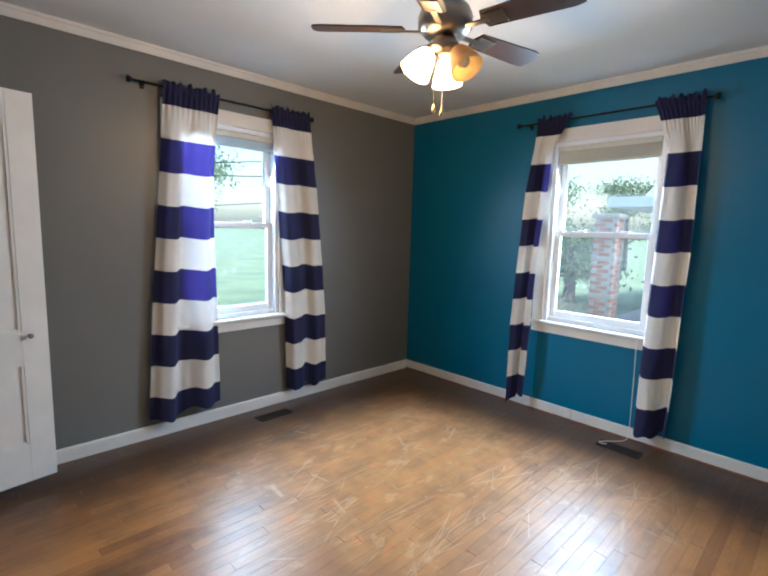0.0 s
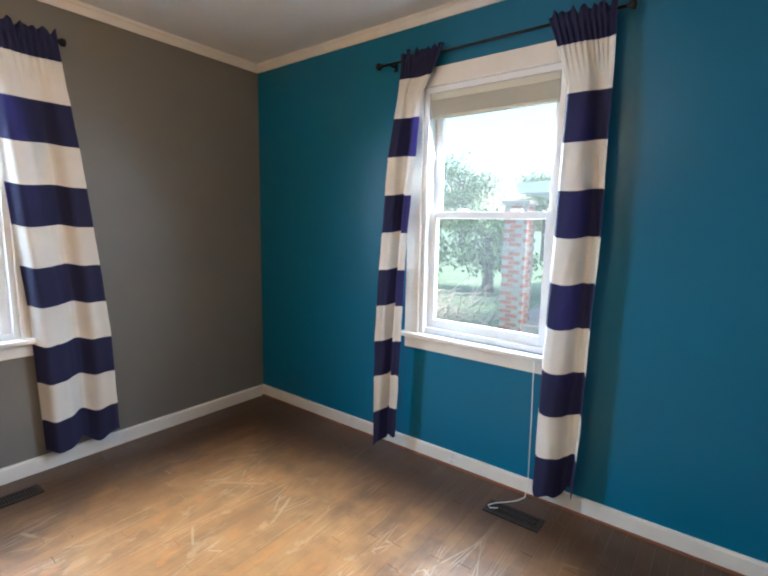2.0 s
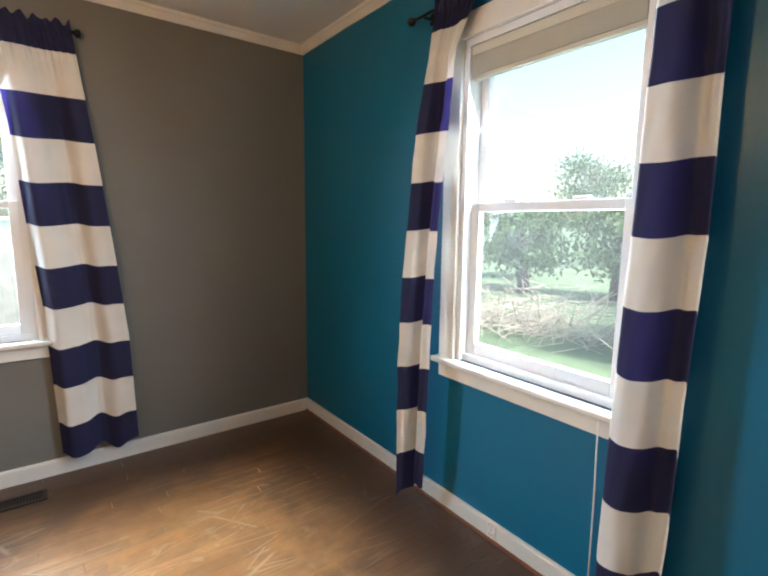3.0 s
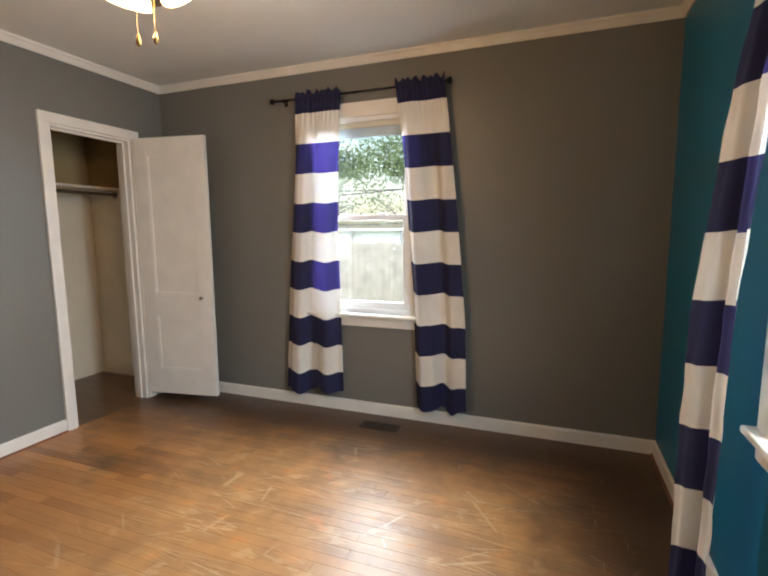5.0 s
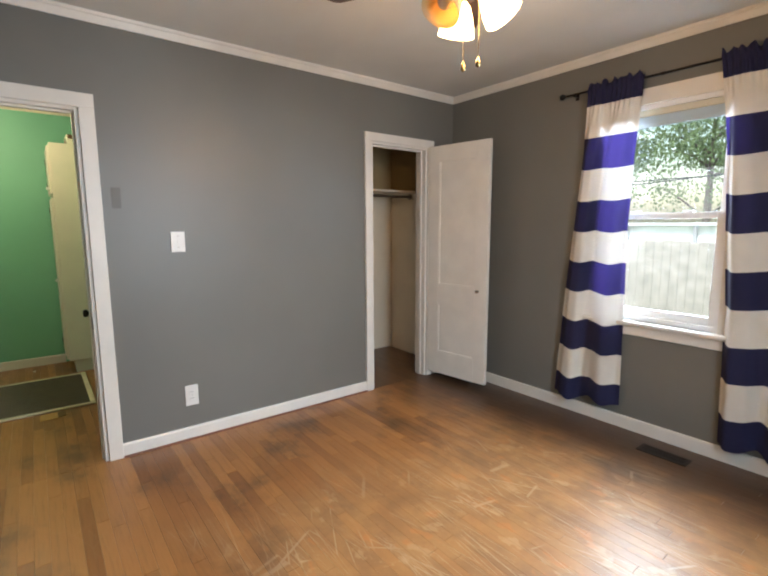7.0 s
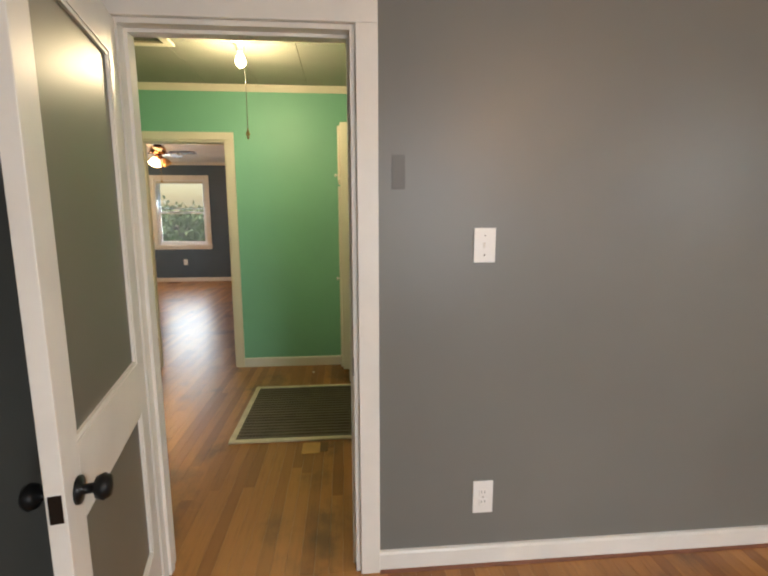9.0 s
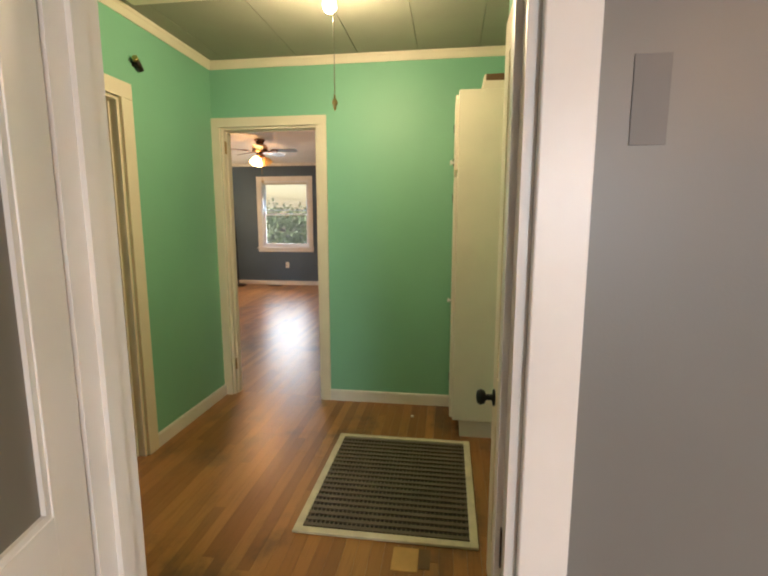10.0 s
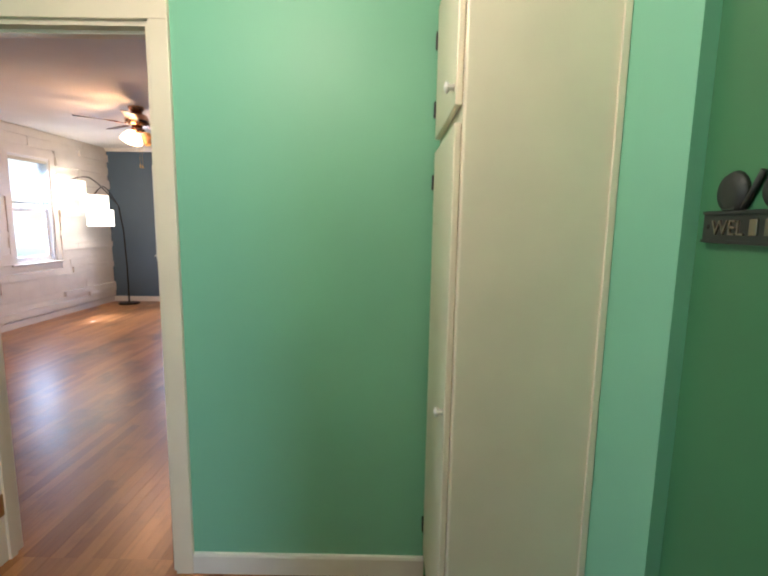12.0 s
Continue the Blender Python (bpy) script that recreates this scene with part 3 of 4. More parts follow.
BED_DOOR = door_leaf("bedroom_door", 0.735, 1.985, 0.81, pose(0.006, -3.598, 0.008, 0, 0, 11.6), WHITE, DOORGREY,
                     "open white bedroom door with two dark grey sunk panels", "round", (0.67, 0.80), s=0.090)
CL_DOOR = door_leaf("closet_door", 0.60, 1.985, 0.72, pose(0.024, -0.283, 0.055, 0, 0, 8.6), WHITE, WHITE,
                    "open white two-panel closet door standing into the bedroom", "small", (0.52, 0.78))
HALL_DOOR = door_leaf("hall_closet_door", HD[1] - HD[0] - 0.02, 2.005, 0.74, pose(HD[1] - 0.01, -2.788, 0.012, 0, 0, 180), IVORY, IVORY,
                      "closed cream two-panel hall door with a black knob", "round", (0.675, 0.735))
SPARE_DOOR = door_leaf("spare_room_door", 0.72, 1.985, 0.81, pose(SIDE_DOOR[0] + 0.02, -4.845, 0.01, 0, 0, -134), IVORY, IVORY,
                       "cream door swung open into the next room", "round", (0.65, 0.85))
for z in (0.25, 1.75):
    part("hinge", tube([(0.0, 0.008, z - 0.045), (0.0, 0.008, z + 0.045)], 0.007), BRONZE, SPARE_DOOR, "dark barrel hinge")
green_door = thing("bathroom_door", "closed dark green slab door in the hall recess", "door")
# slab is a darker green than the hall wall round it
part("slab", boxed(-1.822, -1.036, HN + 0.03, HN + 0.068, 0.012, 2.028, 0.003), DEEPGREEN, green_door)


# ---- windows ----
def window(name, m, w, z0, z1, blind_drop, label, trim=0.085, blind_mat=None):
    """Double-hung window seen from inside: local x across, y outwards, the inner wall face at y = 0."""
    e = thing(name, label, "window", m, kind="structure")
    h = w / 2
    fr = bmesh.new()
    box(fr, -h, -h + 0.03, 0.0, 0.12, z0, z1)
    box(fr, h - 0.03, h, 0.0, 0.12, z0, z1)
    box(fr, -h + 0.03, h - 0.03, 0.0, 0.12, z1 - 0.03, z1)
    box(fr, -h + 0.03, h - 0.03, 0.02, 0.12, z0, z0 + 0.03)
    part("window_frame", fr, VINYL, e)
    c = bmesh.new()
    box(c, -h - trim, -h + 0.004, -0.02, 0, z0, z1, 0.003)
    box(c, h - 0.004, h + trim, -0.02, 0, z0, z1, 0.003)
    box(c, -h - trim, h + trim, -0.022, 0, z1, z1 + trim + 0.01, 0.003)
    part("casing", c, WHITE, e)
    part("window_sill", boxed(-h - trim - 0.02, h + trim + 0.02, -0.055, 0.02, z0 - 0.024, z0, 0.006), WHITE, e)
    part("apron", boxed(-h - trim, h + trim, -0.018, 0, z0 - 0.094, z0 - 0.024, 0.003), WHITE, e)
    mid = (z0 + z1) / 2
    for nm, y, za, zb in (("lower_sash", 0.045, z0 + 0.03, mid + 0.018), ("upper_sash", 0.080, mid - 0.018, z1 - 0.03)):
        s = bmesh.new()
        st = 0.042
        box(s, -h + 0.03, -h + 0.03 + st, y, y + 0.032, za, zb, 0.003)
        box(s, h - 0.03 - st, h - 0.03, y, y + 0.032, za, zb, 0.003)
        box(s, -h + 0.03 + st, h - 0.03 - st, y, y + 0.032, za, za + (0.05 if nm == "lower_sash" else 0.034), 0.003)
        box(s, -h + 0.03 + st, h - 0.03 - st, y, y + 0.032, zb - 0.036, zb, 0.003)
        so = part(nm, s, VINYL, e)
        g = part("pane", boxed(-h + 0.03 + st, h - 0.03 - st, y + 0.014, y + 0.018, za + 0.03, zb - 0.03), GLASS, so)
        g.visible_shadow = False
    for x in (-w * 0.2, w * 0.2):
        part("sash_lock", boxed(x - 0.03, x + 0.03, 0.048, 0.075, mid + 0.0185, mid + 0.032, 0.004), VINYL, e)
    bl = part("blind_headrail", boxed(-h + 0.035, h - 0.035, 0.004, 0.040, z1 - 0.07, z1 - 0.032, 0.003), BLIND, e, "cream blind headrail")
    n = 14
    drop = max(blind_drop, 0.05)
    s = bmesh.new()
    for i in range(n if drop < 0.2 else 24):
        z = z1 - 0.072 - (drop - 0.03) * i / (n if drop < 0.2 else 24)
        box(s, -h + 0.037, h - 0.037, 0.006, 0.038, z - 0.0035, z)
    box(s, -h + 0.037, h - 0.037, 0.008, 0.036, z1 - 0.072 - drop + 0.012, z1 - 0.072 - drop + 0.03, 0.003)
    part("blind_slats", s, blind_mat or BLIND, e, "raised stack of cream blind slats" if drop < 0.2 else "half lowered blind slats")
    return e


window("window_1", pose((WIN_A[0] + WIN_A[1]) / 2, 0, 0), 0.76, WZ0, WZ1, 0.075, blind_mat=BLUEBLIND, label="white double-hung window with a raised blind in the grey wall")
window("window_2", pose(3.66, (WIN_B[0] + WIN_B[1]) / 2, 0, 0, 0, -90), 0.76, WZ0, WZ1, 0.105, "white double-hung window with a raised cream blind in the teal wall")
window("window_3", pose(LW, (FWIN[0] + FWIN[1]) / 2, 0, 0, 0, 90), FWIN[1] - FWIN[0], FZ0, FZ1, 0.55, "white window with a half lowered blind in the slate wall", blind_mat=BLUEBLIND)
window("window_4", pose((SWIN[0] + SWIN[1]) / 2, LS, 0, 0, 0, 180), SWIN[1] - SWIN[0], FZ0, FZ1, 0.55, "white window with a half lowered blind in the plank wall", blind_mat=BLUEBLIND)


# ---- curtains ----
def curtain_rod(m, length, label):
    r = thing("curtain_rod", label, "curtain rod", m)
    part("rod", tube([(-length / 2, -0.052, 0), (length / 2, -0.052, 0)], 0.007, 12), BLACK, r)
    for s in (-1, 1):
        part("finial", lathe([(0, 0), (0.009, 0), (0.011, 0.008), (0.020, 0.018), (0.020, 0.034), (0, 0.036)], 16, (s * length / 2, -0.052, 0), Euler((0, radians(90 * s), 0)).to_matrix()), BLACK, r, "black knob finial")
        bk = box(bmesh.new(), s * (length / 2 - 0.06) - 0.006, s * (length / 2 - 0.06) + 0.006, -0.050, 0, -0.012, -0.004)
        part("bracket", box(bk, s * (length / 2 - 0.06) - 0.012, s * (length / 2 - 0.06) + 0.012, -0.004, 0, -0.03, 0.02), BLACK, r)
    part("joint", lathe([(0.0095, -0.012), (0.0095, 0.012)], 14, (0, -0.052, 0), Euler((0, radians(90), 0)).to_matrix()), BLACK, r)
    return r


RODZ = 2.262
curtain_rod(pose(1.758, 0, RODZ), 1.25, "black metal curtain rod on the grey wall")
curtain_rod(pose(3.66, -1.823, RODZ, 0, 0, -90), 1.25, "black metal curtain rod on the teal wall")


def along(stops, z):
    """Height to place, straight between stops of (z, x) that go down."""
    for (za, xa), (zb, xb) in zip(stops, stops[1:]):
        if z >= zb:
            return xa + (xb - xa) * min(1.0, max(0.0, (za - z) / (za - zb)))
    return stops[-1][1]


def curtain(m, left, right, zbot, folds, seed, label, deep=0.0, tip=0.0, crease=1.6):
    """A striped cotton panel gathered on the rod: local x along the wall, y into the wall.
    left and right are the side edges; tip slants the hem; crease sharpens the folds."""
    rnd = random.Random(seed)
    ph = [rnd.uniform(0, 6.28) for _ in range(8)]
    ztop = 2.300
    edges = [ztop, 2.158]
    while len(edges) < 11:
        edges.append(edges[-1] - 0.2075)
    edges.append(zbot)
    rows = []
    for b, (za, zb) in enumerate(zip(edges, edges[1:])):
        rows += [(za + (zb - za) * i / 7, b) for i in range(7)]
    rows.append((edges[-1], 10))
    bm = bmesh.new()
    cols = 110
    grid = []
    for z, b in rows:
        f = (ztop - z) / (ztop - zbot)
        a0, a1 = along(left, z), along(right, z)
        body = min(1.0, max(0.0, (f - 0.03) / 0.22))
        head = max(0.0, 1 - f / 0.13)
        line = []
        for i in range(cols + 1):
            u = i / cols
            turn = 2 * math.pi * folds * (u + 0.05 * math.sin(5 * u + ph[6])) + ph[0] + 0.35 * math.sin(2.4 * f + ph[1])
            wave = math.tanh(crease * math.sin(turn)) / math.tanh(crease)
            soft = math.sin(2 * math.pi * folds * 1.9 * u + ph[2] + 1.8 * f)
            pucker = math.sin(2 * math.pi * 11 * u + ph[3] + 0.8 * math.sin(9 * u)) * head
            crumple = noise.noise(Vector((u * 7, z * 9, seed))) * 0.005
            y = -0.056 + (0.006 + 0.021 * body) * wave + 0.006 * soft * body + 0.009 * pucker + crumple
            near_rod = math.exp(-((z - RODZ) / 0.020) ** 2)
            y = y * (1 - near_rod) + (-0.068 - 0.004 * math.sin(44 * u + ph[4])) * near_rod
            y = min(y, -0.026) - (0.008 + 2.2 * deep * (1.4 - u)) * min(1, f * 1.8)
            x = a0 + (a1 - a0) * u + 0.009 * math.cos(turn) * body
            hem = f ** 9
            drop = 0.006 * wave * body + 0.004 * soft * f + (0.020 * math.sin(5.2 * u + ph[4]) + tip * (u - 0.5) + 0.016 * math.sin(13 * u + ph[5])) * hem
            ruffle = (0.010 * math.sin(2 * math.pi * 7 * u + ph[5]) + 0.008 * math.sin(31 * u + ph[7])) * max(0, 1 - f / 0.045)
            line.append(bm.verts.new((x, y, z + drop + ruffle)))
        grid.append(line)
    for r in range(len(rows) - 1):
        for i in range(cols):
            q = bm.faces.new((grid[r][i], grid[r + 1][i], grid[r + 1][i + 1], grid[r][i + 1]))
            q.material_index = rows[r][1] % 2
            q.smooth = True
    ob = new("curtain", mesh_of("curtain", bm, NAVY, WHITECLOTH))
    ob.matrix_world = m
    return tagged(ob, label, "curtain", "striped curtains")


NL = "floor-length navy and white striped curtain beside the grey wall's window"
TL = "floor-length navy and white striped curtain beside the teal wall's window"
curtain(pose(0, 0, 0), [(2.30, 1.30), (1.87, 1.276), (1.43, 1.24), (0.90, 1.194), (0.15, 1.149)],
        [(2.30, 1.66), (1.81, 1.622), (1.36, 1.612), (0.89, 1.622), (0.15, 1.635)], 0.140, 2.2, 3, NL, crease=1.2)
curtain(pose(0, 0, 0), [(2.30, 2.045), (1.80, 2.102), (1.36, 2.132), (0.93, 2.168), (0.10, 2.195)],
        [(2.30, 2.375), (1.96, 2.412), (1.57, 2.452), (1.14, 2.491), (0.73, 2.526), (0.10, 2.540)], 0.115, 1.7, 8, NL, tip=0.06, crease=1.3)
EAST = pose(3.66, 0, 0, 0, 0, -90)
curtain(EAST, [(2.30, 1.335), (2.17, 1.345), (1.74, 1.318), (1.14, 1.315), (0.70, 1.292), (0.10, 1.290)],
        [(2.30, 1.610), (2.22, 1.570), (2.06, 1.480), (1.77, 1.470), (1.35, 1.435), (0.74, 1.412), (0.10, 1.385)], 0.105, 1.3, 5, TL, 0.034, tip=0.05, crease=1.8)
curtain(EAST, [(2.30, 2.130), (2.18, 2.175), (1.98, 2.242), (1.47, 2.235), (0.60, 2.220), (0.10, 2.218)],
        [(2.30, 2.415), (1.94, 2.428), (1.33, 2.437), (0.90, 2.425), (0.45, 2.420), (0.10, 2.405)], 0.100, 1.15, 11, TL, 0.008, crease=2.6)


# ---- ceiling fans ----
def ceiling_fan(at, drop, turn, metal, blade_mat, off, watts, label, scale=1.0, chains=((-0.03, 0.02), (0.033, 0.028))):
    f = thing("ceiling_fan", label, "ceiling fan", pose(*at))
    part("canopy", lathe([(0, 0), (0.075, 0), (0.078, -0.02), (0.05, -0.06), (0.03, -0.065), (0.03, -drop + 0.02), (0, -drop + 0.02)], 28), metal, f)
    z = -drop
    part("motor_housing", lathe([(0, z + 0.03), (0.05, z + 0.03), (0.10, z + 0.005), (0.115, z - 0.03), (0.112, z - 0.075), (0.085, z - 0.10), (0.05, z - 0.108), (0, z - 0.108)], 32), metal, f)
    part("light_fitter", lathe([(0, z - 0.108), (0.045, z - 0.108), (0.062, z - 0.13), (0.062, z - 0.155), (0.03, z - 0.175), (0, z - 0.178)], 24), metal, f)
    for i in range(5):
        a = radians(turn + 72 * i)
        rot = Euler((0, 0, a)).to_matrix().to_4x4()
        tilt = Matrix.Translation((0, 0, z - 0.075)) @ Euler((radians(-12), 0, 0)).to_matrix().to_4x4()
        bm = bmesh.new()
        outline = [(0.18, -0.050), (0.51, -0.064), (0.548, -0.056), (0.558, -0.03), (0.558, 0.03), (0.548, 0.056), (0.51, 0.064), (0.18, 0.050), (0.165, 0.0)]
        lo = [bm.verts.new((x, y, -0.003)) for x, y in outline]
        hi = [bm.verts.new((x, y, 0.003)) for x, y in outline]
        bm.faces.new(hi)
        bm.faces.new(lo[::-1])
        for k in range(len(outline)):
            bm.faces.new((lo[k], lo[(k + 1) % len(outline)], hi[(k + 1) % len(outline)], hi[k]))
        bmesh.ops.transform(bm, matrix=rot @ tilt, verts=bm.verts)
        b = part("blade", bm, blade_mat, f)
        ir = bmesh.new()
        box(ir, 0.09, 0.20, -0.013, 0.013, -0.012, -0.005, 0.002)
        box(ir, 0.18, 0.27, -0.036, 0.036, -0.009, -0.0035, 0.003)
        bmesh.ops.transform(ir, matrix=rot @ tilt, verts=ir.verts)
        part("blade_iron", ir, metal, b)
    for i in range(3):
        a = radians(off + 120 * i)
        d = Vector((math.cos(a), math.sin(a), 0))
        base = Vector((0, 0, z - 0.150)) + d * 0.055
        axis = (d * 0.55 + Vector((0, 0, -0.84))).normalized()
        part("arm", tube([Vector((0, 0, z - 0.145)) + d * 0.03, base + d * 0.01, base + axis * 0.03], 0.014), metal, f)
        q = Vector((0, 0, 1)).rotation_difference(axis).to_matrix()
        prof = [(0.022, 0.020), (0.034, 0.030), (0.048, 0.060), (0.060, 0.095), (0.068, 0.130), (0.065, 0.130), (0.057, 0.095), (0.045, 0.060), (0.031, 0.032), (0.0, 0.028)]
        lit = i > 0
        part("shade", lathe(prof, 24, base, q), SHADE_ON if lit else SHADE_OFF, f, "glowing frosted glass bell shade" if lit else "unlit frosted glass bell shade")
        if lit:
            bulb_light("fan_bulb", Vector(at) + base + axis * 0.165, watts, 0.05)
        else:
            part("bulb", lathe([(0, 0.03), (0.012, 0.03), (0.014, 0.05), (0.026, 0.08), (0.026, 0.095), (0.012, 0.112), (0, 0.115)], 16, base, q), PLASTIC, f, "unlit bulb")
    for cx, cy in chains:
        zt, zb = z - 0.175, 1.955 - at[2]
        part("pull_chain", tube([(cx * 0.8, cy * 0.8, zt + 0.02), (cx, cy, zt - 0.05), (cx, cy, zb)], 0.0016, 6), BRASS, f, "thin brass pull chain")
        part("pull_knob", lathe([(0, zb + 0.004), (0.004, zb), (0.009, zb - 0.018), (0.009, zb - 0.028), (0, zb - 0.036)], 12, (cx, cy, 0)), BRASS, f)
    return f


ceiling_fan((1.83, -1.835, H), 0.165, -10, PEWTER, BLADE, 270, 4.7, "dark five-blade ceiling fan with three glass shades, two lit")
ceiling_fan((-5.86, -5.72, LH), 0.09, 20, COPPER, BLADE, 100, 6.5, "copper five-blade ceiling fan with lit glass shades in the living room")


# ---- small fittings of the bedroom ----
def plate(name, m, w, h, kind, label):
    """Wall plate: local x across, y out of the wall, z up."""
    e = thing(name, label, "light switch" if kind == "switch" else "outlet", m)
    part("plate", boxed(-w / 2, w / 2, 0, 0.006, -h / 2, h / 2, 0.0025), PLASTIC, e)
    if kind == "switch":
        part("toggle", boxed(-0.005, 0.005, 0.004, 0.013, -0.009, 0.009, 0.002), PLASTIC, e)
        zs = (-0.035, 0.035)
    else:
        for z in (-0.020, 0.020):
            s = part("socket", boxed(-0.017, 0.017, 0.003, 0.0085, z - 0.014, z + 0.014, 0.003), PLASTIC, e)
            for x in (-0.0065, 0.0065):
                part("slot", boxed(x - 0.001, x + 0.001, 0.0075, 0.0089, z - 0.002, z + 0.007), DARK, s)
        zs = (0,)
    for z in zs:
        part("screw", lathe([(0, 0), (0.003, 0), (0.003, 0.0015), (0, 0.0018)], 10, (0, 0.006, z), Euler((radians(-90), 0, 0)).to_matrix()), PEWTER, e)
    return e


plate("light_switch", pose(0, -2.389, 1.279, 0, 0, -90), 0.080, 0.125, "switch", "white toggle light switch plate on the grey wall")
plate("outlet", pose(0, -2.365, 0.292, 0, 0, -90), 0.080, 0.135, "outlet", "white outlet plate low on the grey wall")
plate("outlet", pose(3.644, -1.729, 0.055, 0, 0, 90), 0.045, 0.075, "outlet", "small cream outlet set in the white baseboard")
plate("outlet", pose(LW, -6.36, 0.425, 0, 0, -90), 0.08, 0.125, "outlet", "white outlet plate on the slate blue wall")
plate("outlet", pose(-2.53, -6.34, 0.36, 0, 0, -90), 0.08, 0.125, "outlet", "white outlet plate on the taupe wall")


PATCH = material("darker_grey_touch_up_paint", (0.140, 0.136, 0.123), 0.5, vary=0.1)
tagged(part("paint_patch", boxed(0.0002, 0.0016, -2.725, -2.678, 1.475, 1.592, 0.0006), PATCH), "small dark grey touch-up patch on the painted wall", "paint patch")


def register(m, w, d, label):
    e = thing("floor_register", label, "floor vent", m)
    fr = bmesh.new()
    for b in ((-w / 2, w / 2, -d / 2, -d / 2 + 0.018), (-w / 2, w / 2, d / 2 - 0.018, d / 2), (-w / 2, -w / 2 + 0.018, -d / 2 + 0.018, d / 2 - 0.018), (w / 2 - 0.018, w / 2, -d / 2 + 0.018, d / 2 - 0.018)):
        box(fr, *b, 0.001, 0.006)
    part("frame", fr, BROWNMETAL, e)
    # flat dark sheet stands in for the shaded duct below the slats
    part("backing", boxed(-w / 2 + 0.018, w / 2 - 0.018, -d / 2 + 0.018, d / 2 - 0.018, 0.001, 0.0018), DARK, e)
    n = int(w / 0.013)
    for i in range(1, n):
        x = -w / 2 + 0.012 + (w - 0.024) * i / n
        part("slat", boxed(x - 0.0022, x + 0.0022, -d / 2 + 0.018, d / 2 - 0.018, 0.002, 0.005), BROWNMETAL, e)
    part("centre_bar", boxed(-w / 2 + 0.018, w / 2 - 0.018, -0.004, 0.004, 0.003, 0.0058), BROWNMETAL, e)
    return e


register(pose(1.98, -0.20, 0), 0.27, 0.105, "brown metal floor register below the grey wall's window")
register(pose(3.435, -2.175, 0, 0, 0, 90), 0.27, 0.105, "brown metal floor register below the teal wall's window")
cord = tagged(part("blind_cord", tube([(3.60, -2.17, 0.72), (3.604, -2.175, 0.45), (3.60, -2.18, 0.12), (3.585, -2.175, 0.02), (3.55, -2.15, 0.010), (3.50, -2.11, 0.011), (3.46, -2.07, 0.010), (3.425, -2.05, 0.009), (3.41, -2.07, 0.009), (3.43, -2.10, 0.012)], 0.0028, 8), PLASTIC),
              "thin white blind cord trailing onto the floor", "cord")

# closet fittings
shelf = thing("closet_shelf", "cream wooden shelf on a cleat across the closet", "shelf")
part("board", boxed(-0.998, -0.55, -1.198, 0.083, 1.70, 1.72, 0.003), CREAM, shelf)
part("cleat", boxed(-0.95, -0.56, 0.063, 0.083, 1.63, 1.699, 0.002), CREAM, shelf)
rod = thing("closet_rod", "steel hanging rod below the closet shelf", "closet rod")
part("rod", tube([(-0.66, -1.198, 1.668), (-0.66, 0.062, 1.668)], 0.014, 14), PEWTER, rod)
part("socket", lathe([(0.03, 0), (0.03, 0.008), (0.016, 0.010), (0, 0.010)], 16, (-0.66, 0.062, 1.668), Euler((radians(90), 0, 0)).to_matrix()), PEWTER, rod)
upper = thing("closet_lining", "thin tan sheets above the closet shelf", "wall panel", kind="structure")
# thin tan sheets laid over the cream walls above the shelf
part("back_panel", boxed(-0.999, -0.994, -1.198, 0.079, 1.722, 2.498), TAN, upper)
part("side_panel", boxed(-0.994, -0.125, 0.079, 0.084, 1.722, 2.498), TAN, upper)

# ---- the hall ----
bulb = thing("hall_light", "bare lit bulb in a white porcelain ceiling holder", "ceiling light", pose(-1.555, -3.536, H))
part("holder", lathe([(0, 0), (0.055, 0), (0.055, -0.012), (0.040, -0.028), (0.024, -0.036), (0.024, -0.075), (0, -0.075)], 24), PLASTIC, bulb)
part("bulb", lathe([(0.013, -0.075), (0.014, -0.085), (0.024, -0.105), (0.032, -0.130), (0.030, -0.148), (0.018, -0.163), (0, -0.167)], 20), BULB_ON, bulb, "glowing bulb")
bulb_light("hall_bulb", (-1.555, -3.536, H - 0.235), 12, 0.06, (1.0, 0.84, 0.54))
cordp = thing("light_pull", "thin light pull cord with a turned brass end", "pull cord", pose(-1.416, -3.483, 0))
part("cord", tube([(0, 0, H), (0, 0, 1.93)], 0.0018, 6), PEWTER, cordp)
part("pull_end", lathe([(0, 1.935), (0.004, 1.93), (0.005, 1.915), (0.012, 1.905), (0.013, 1.895), (0.006, 1.885), (0.007, 1.875), (0, 1.862)], 14), BRASS, cordp)

grille = thing("floor_furnace_grille", "large brown floor furnace grille in a worn cream frame", "floor grille")
GX0, GX1, GY0, GY1 = -2.02, -1.08, -3.625, -2.81
fw = 0.036
for b in ((GX0, GX1, GY0, GY0 + fw), (GX0, GX1, GY1 - fw, GY1), (GX0, GX0 + fw, GY0 + fw, GY1 - fw), (GX1 - fw, GX1, GY0 + fw, GY1 - fw)):
    part("frame", boxed(*b, 0.001, 0.014, 0.003), GRATEFRAME, grille)
# thin dark plate on the floor paints the shaded depth under the grille
part("dark_plate", boxed(GX0 + fw, GX1 - fw, GY0 + fw, GY1 - fw, 0.001, 0.002), DARK, grille)
n = 20
for i in range(n):
    x = GX0 + fw + (GX1 - GX0 - 2 * fw) * (i + 0.5) / n
    part("slat", boxed(x - 0.011, x + 0.011, GY0 + fw, GY1 - fw, 0.003, 0.0115), GRATEWOOD, grille)
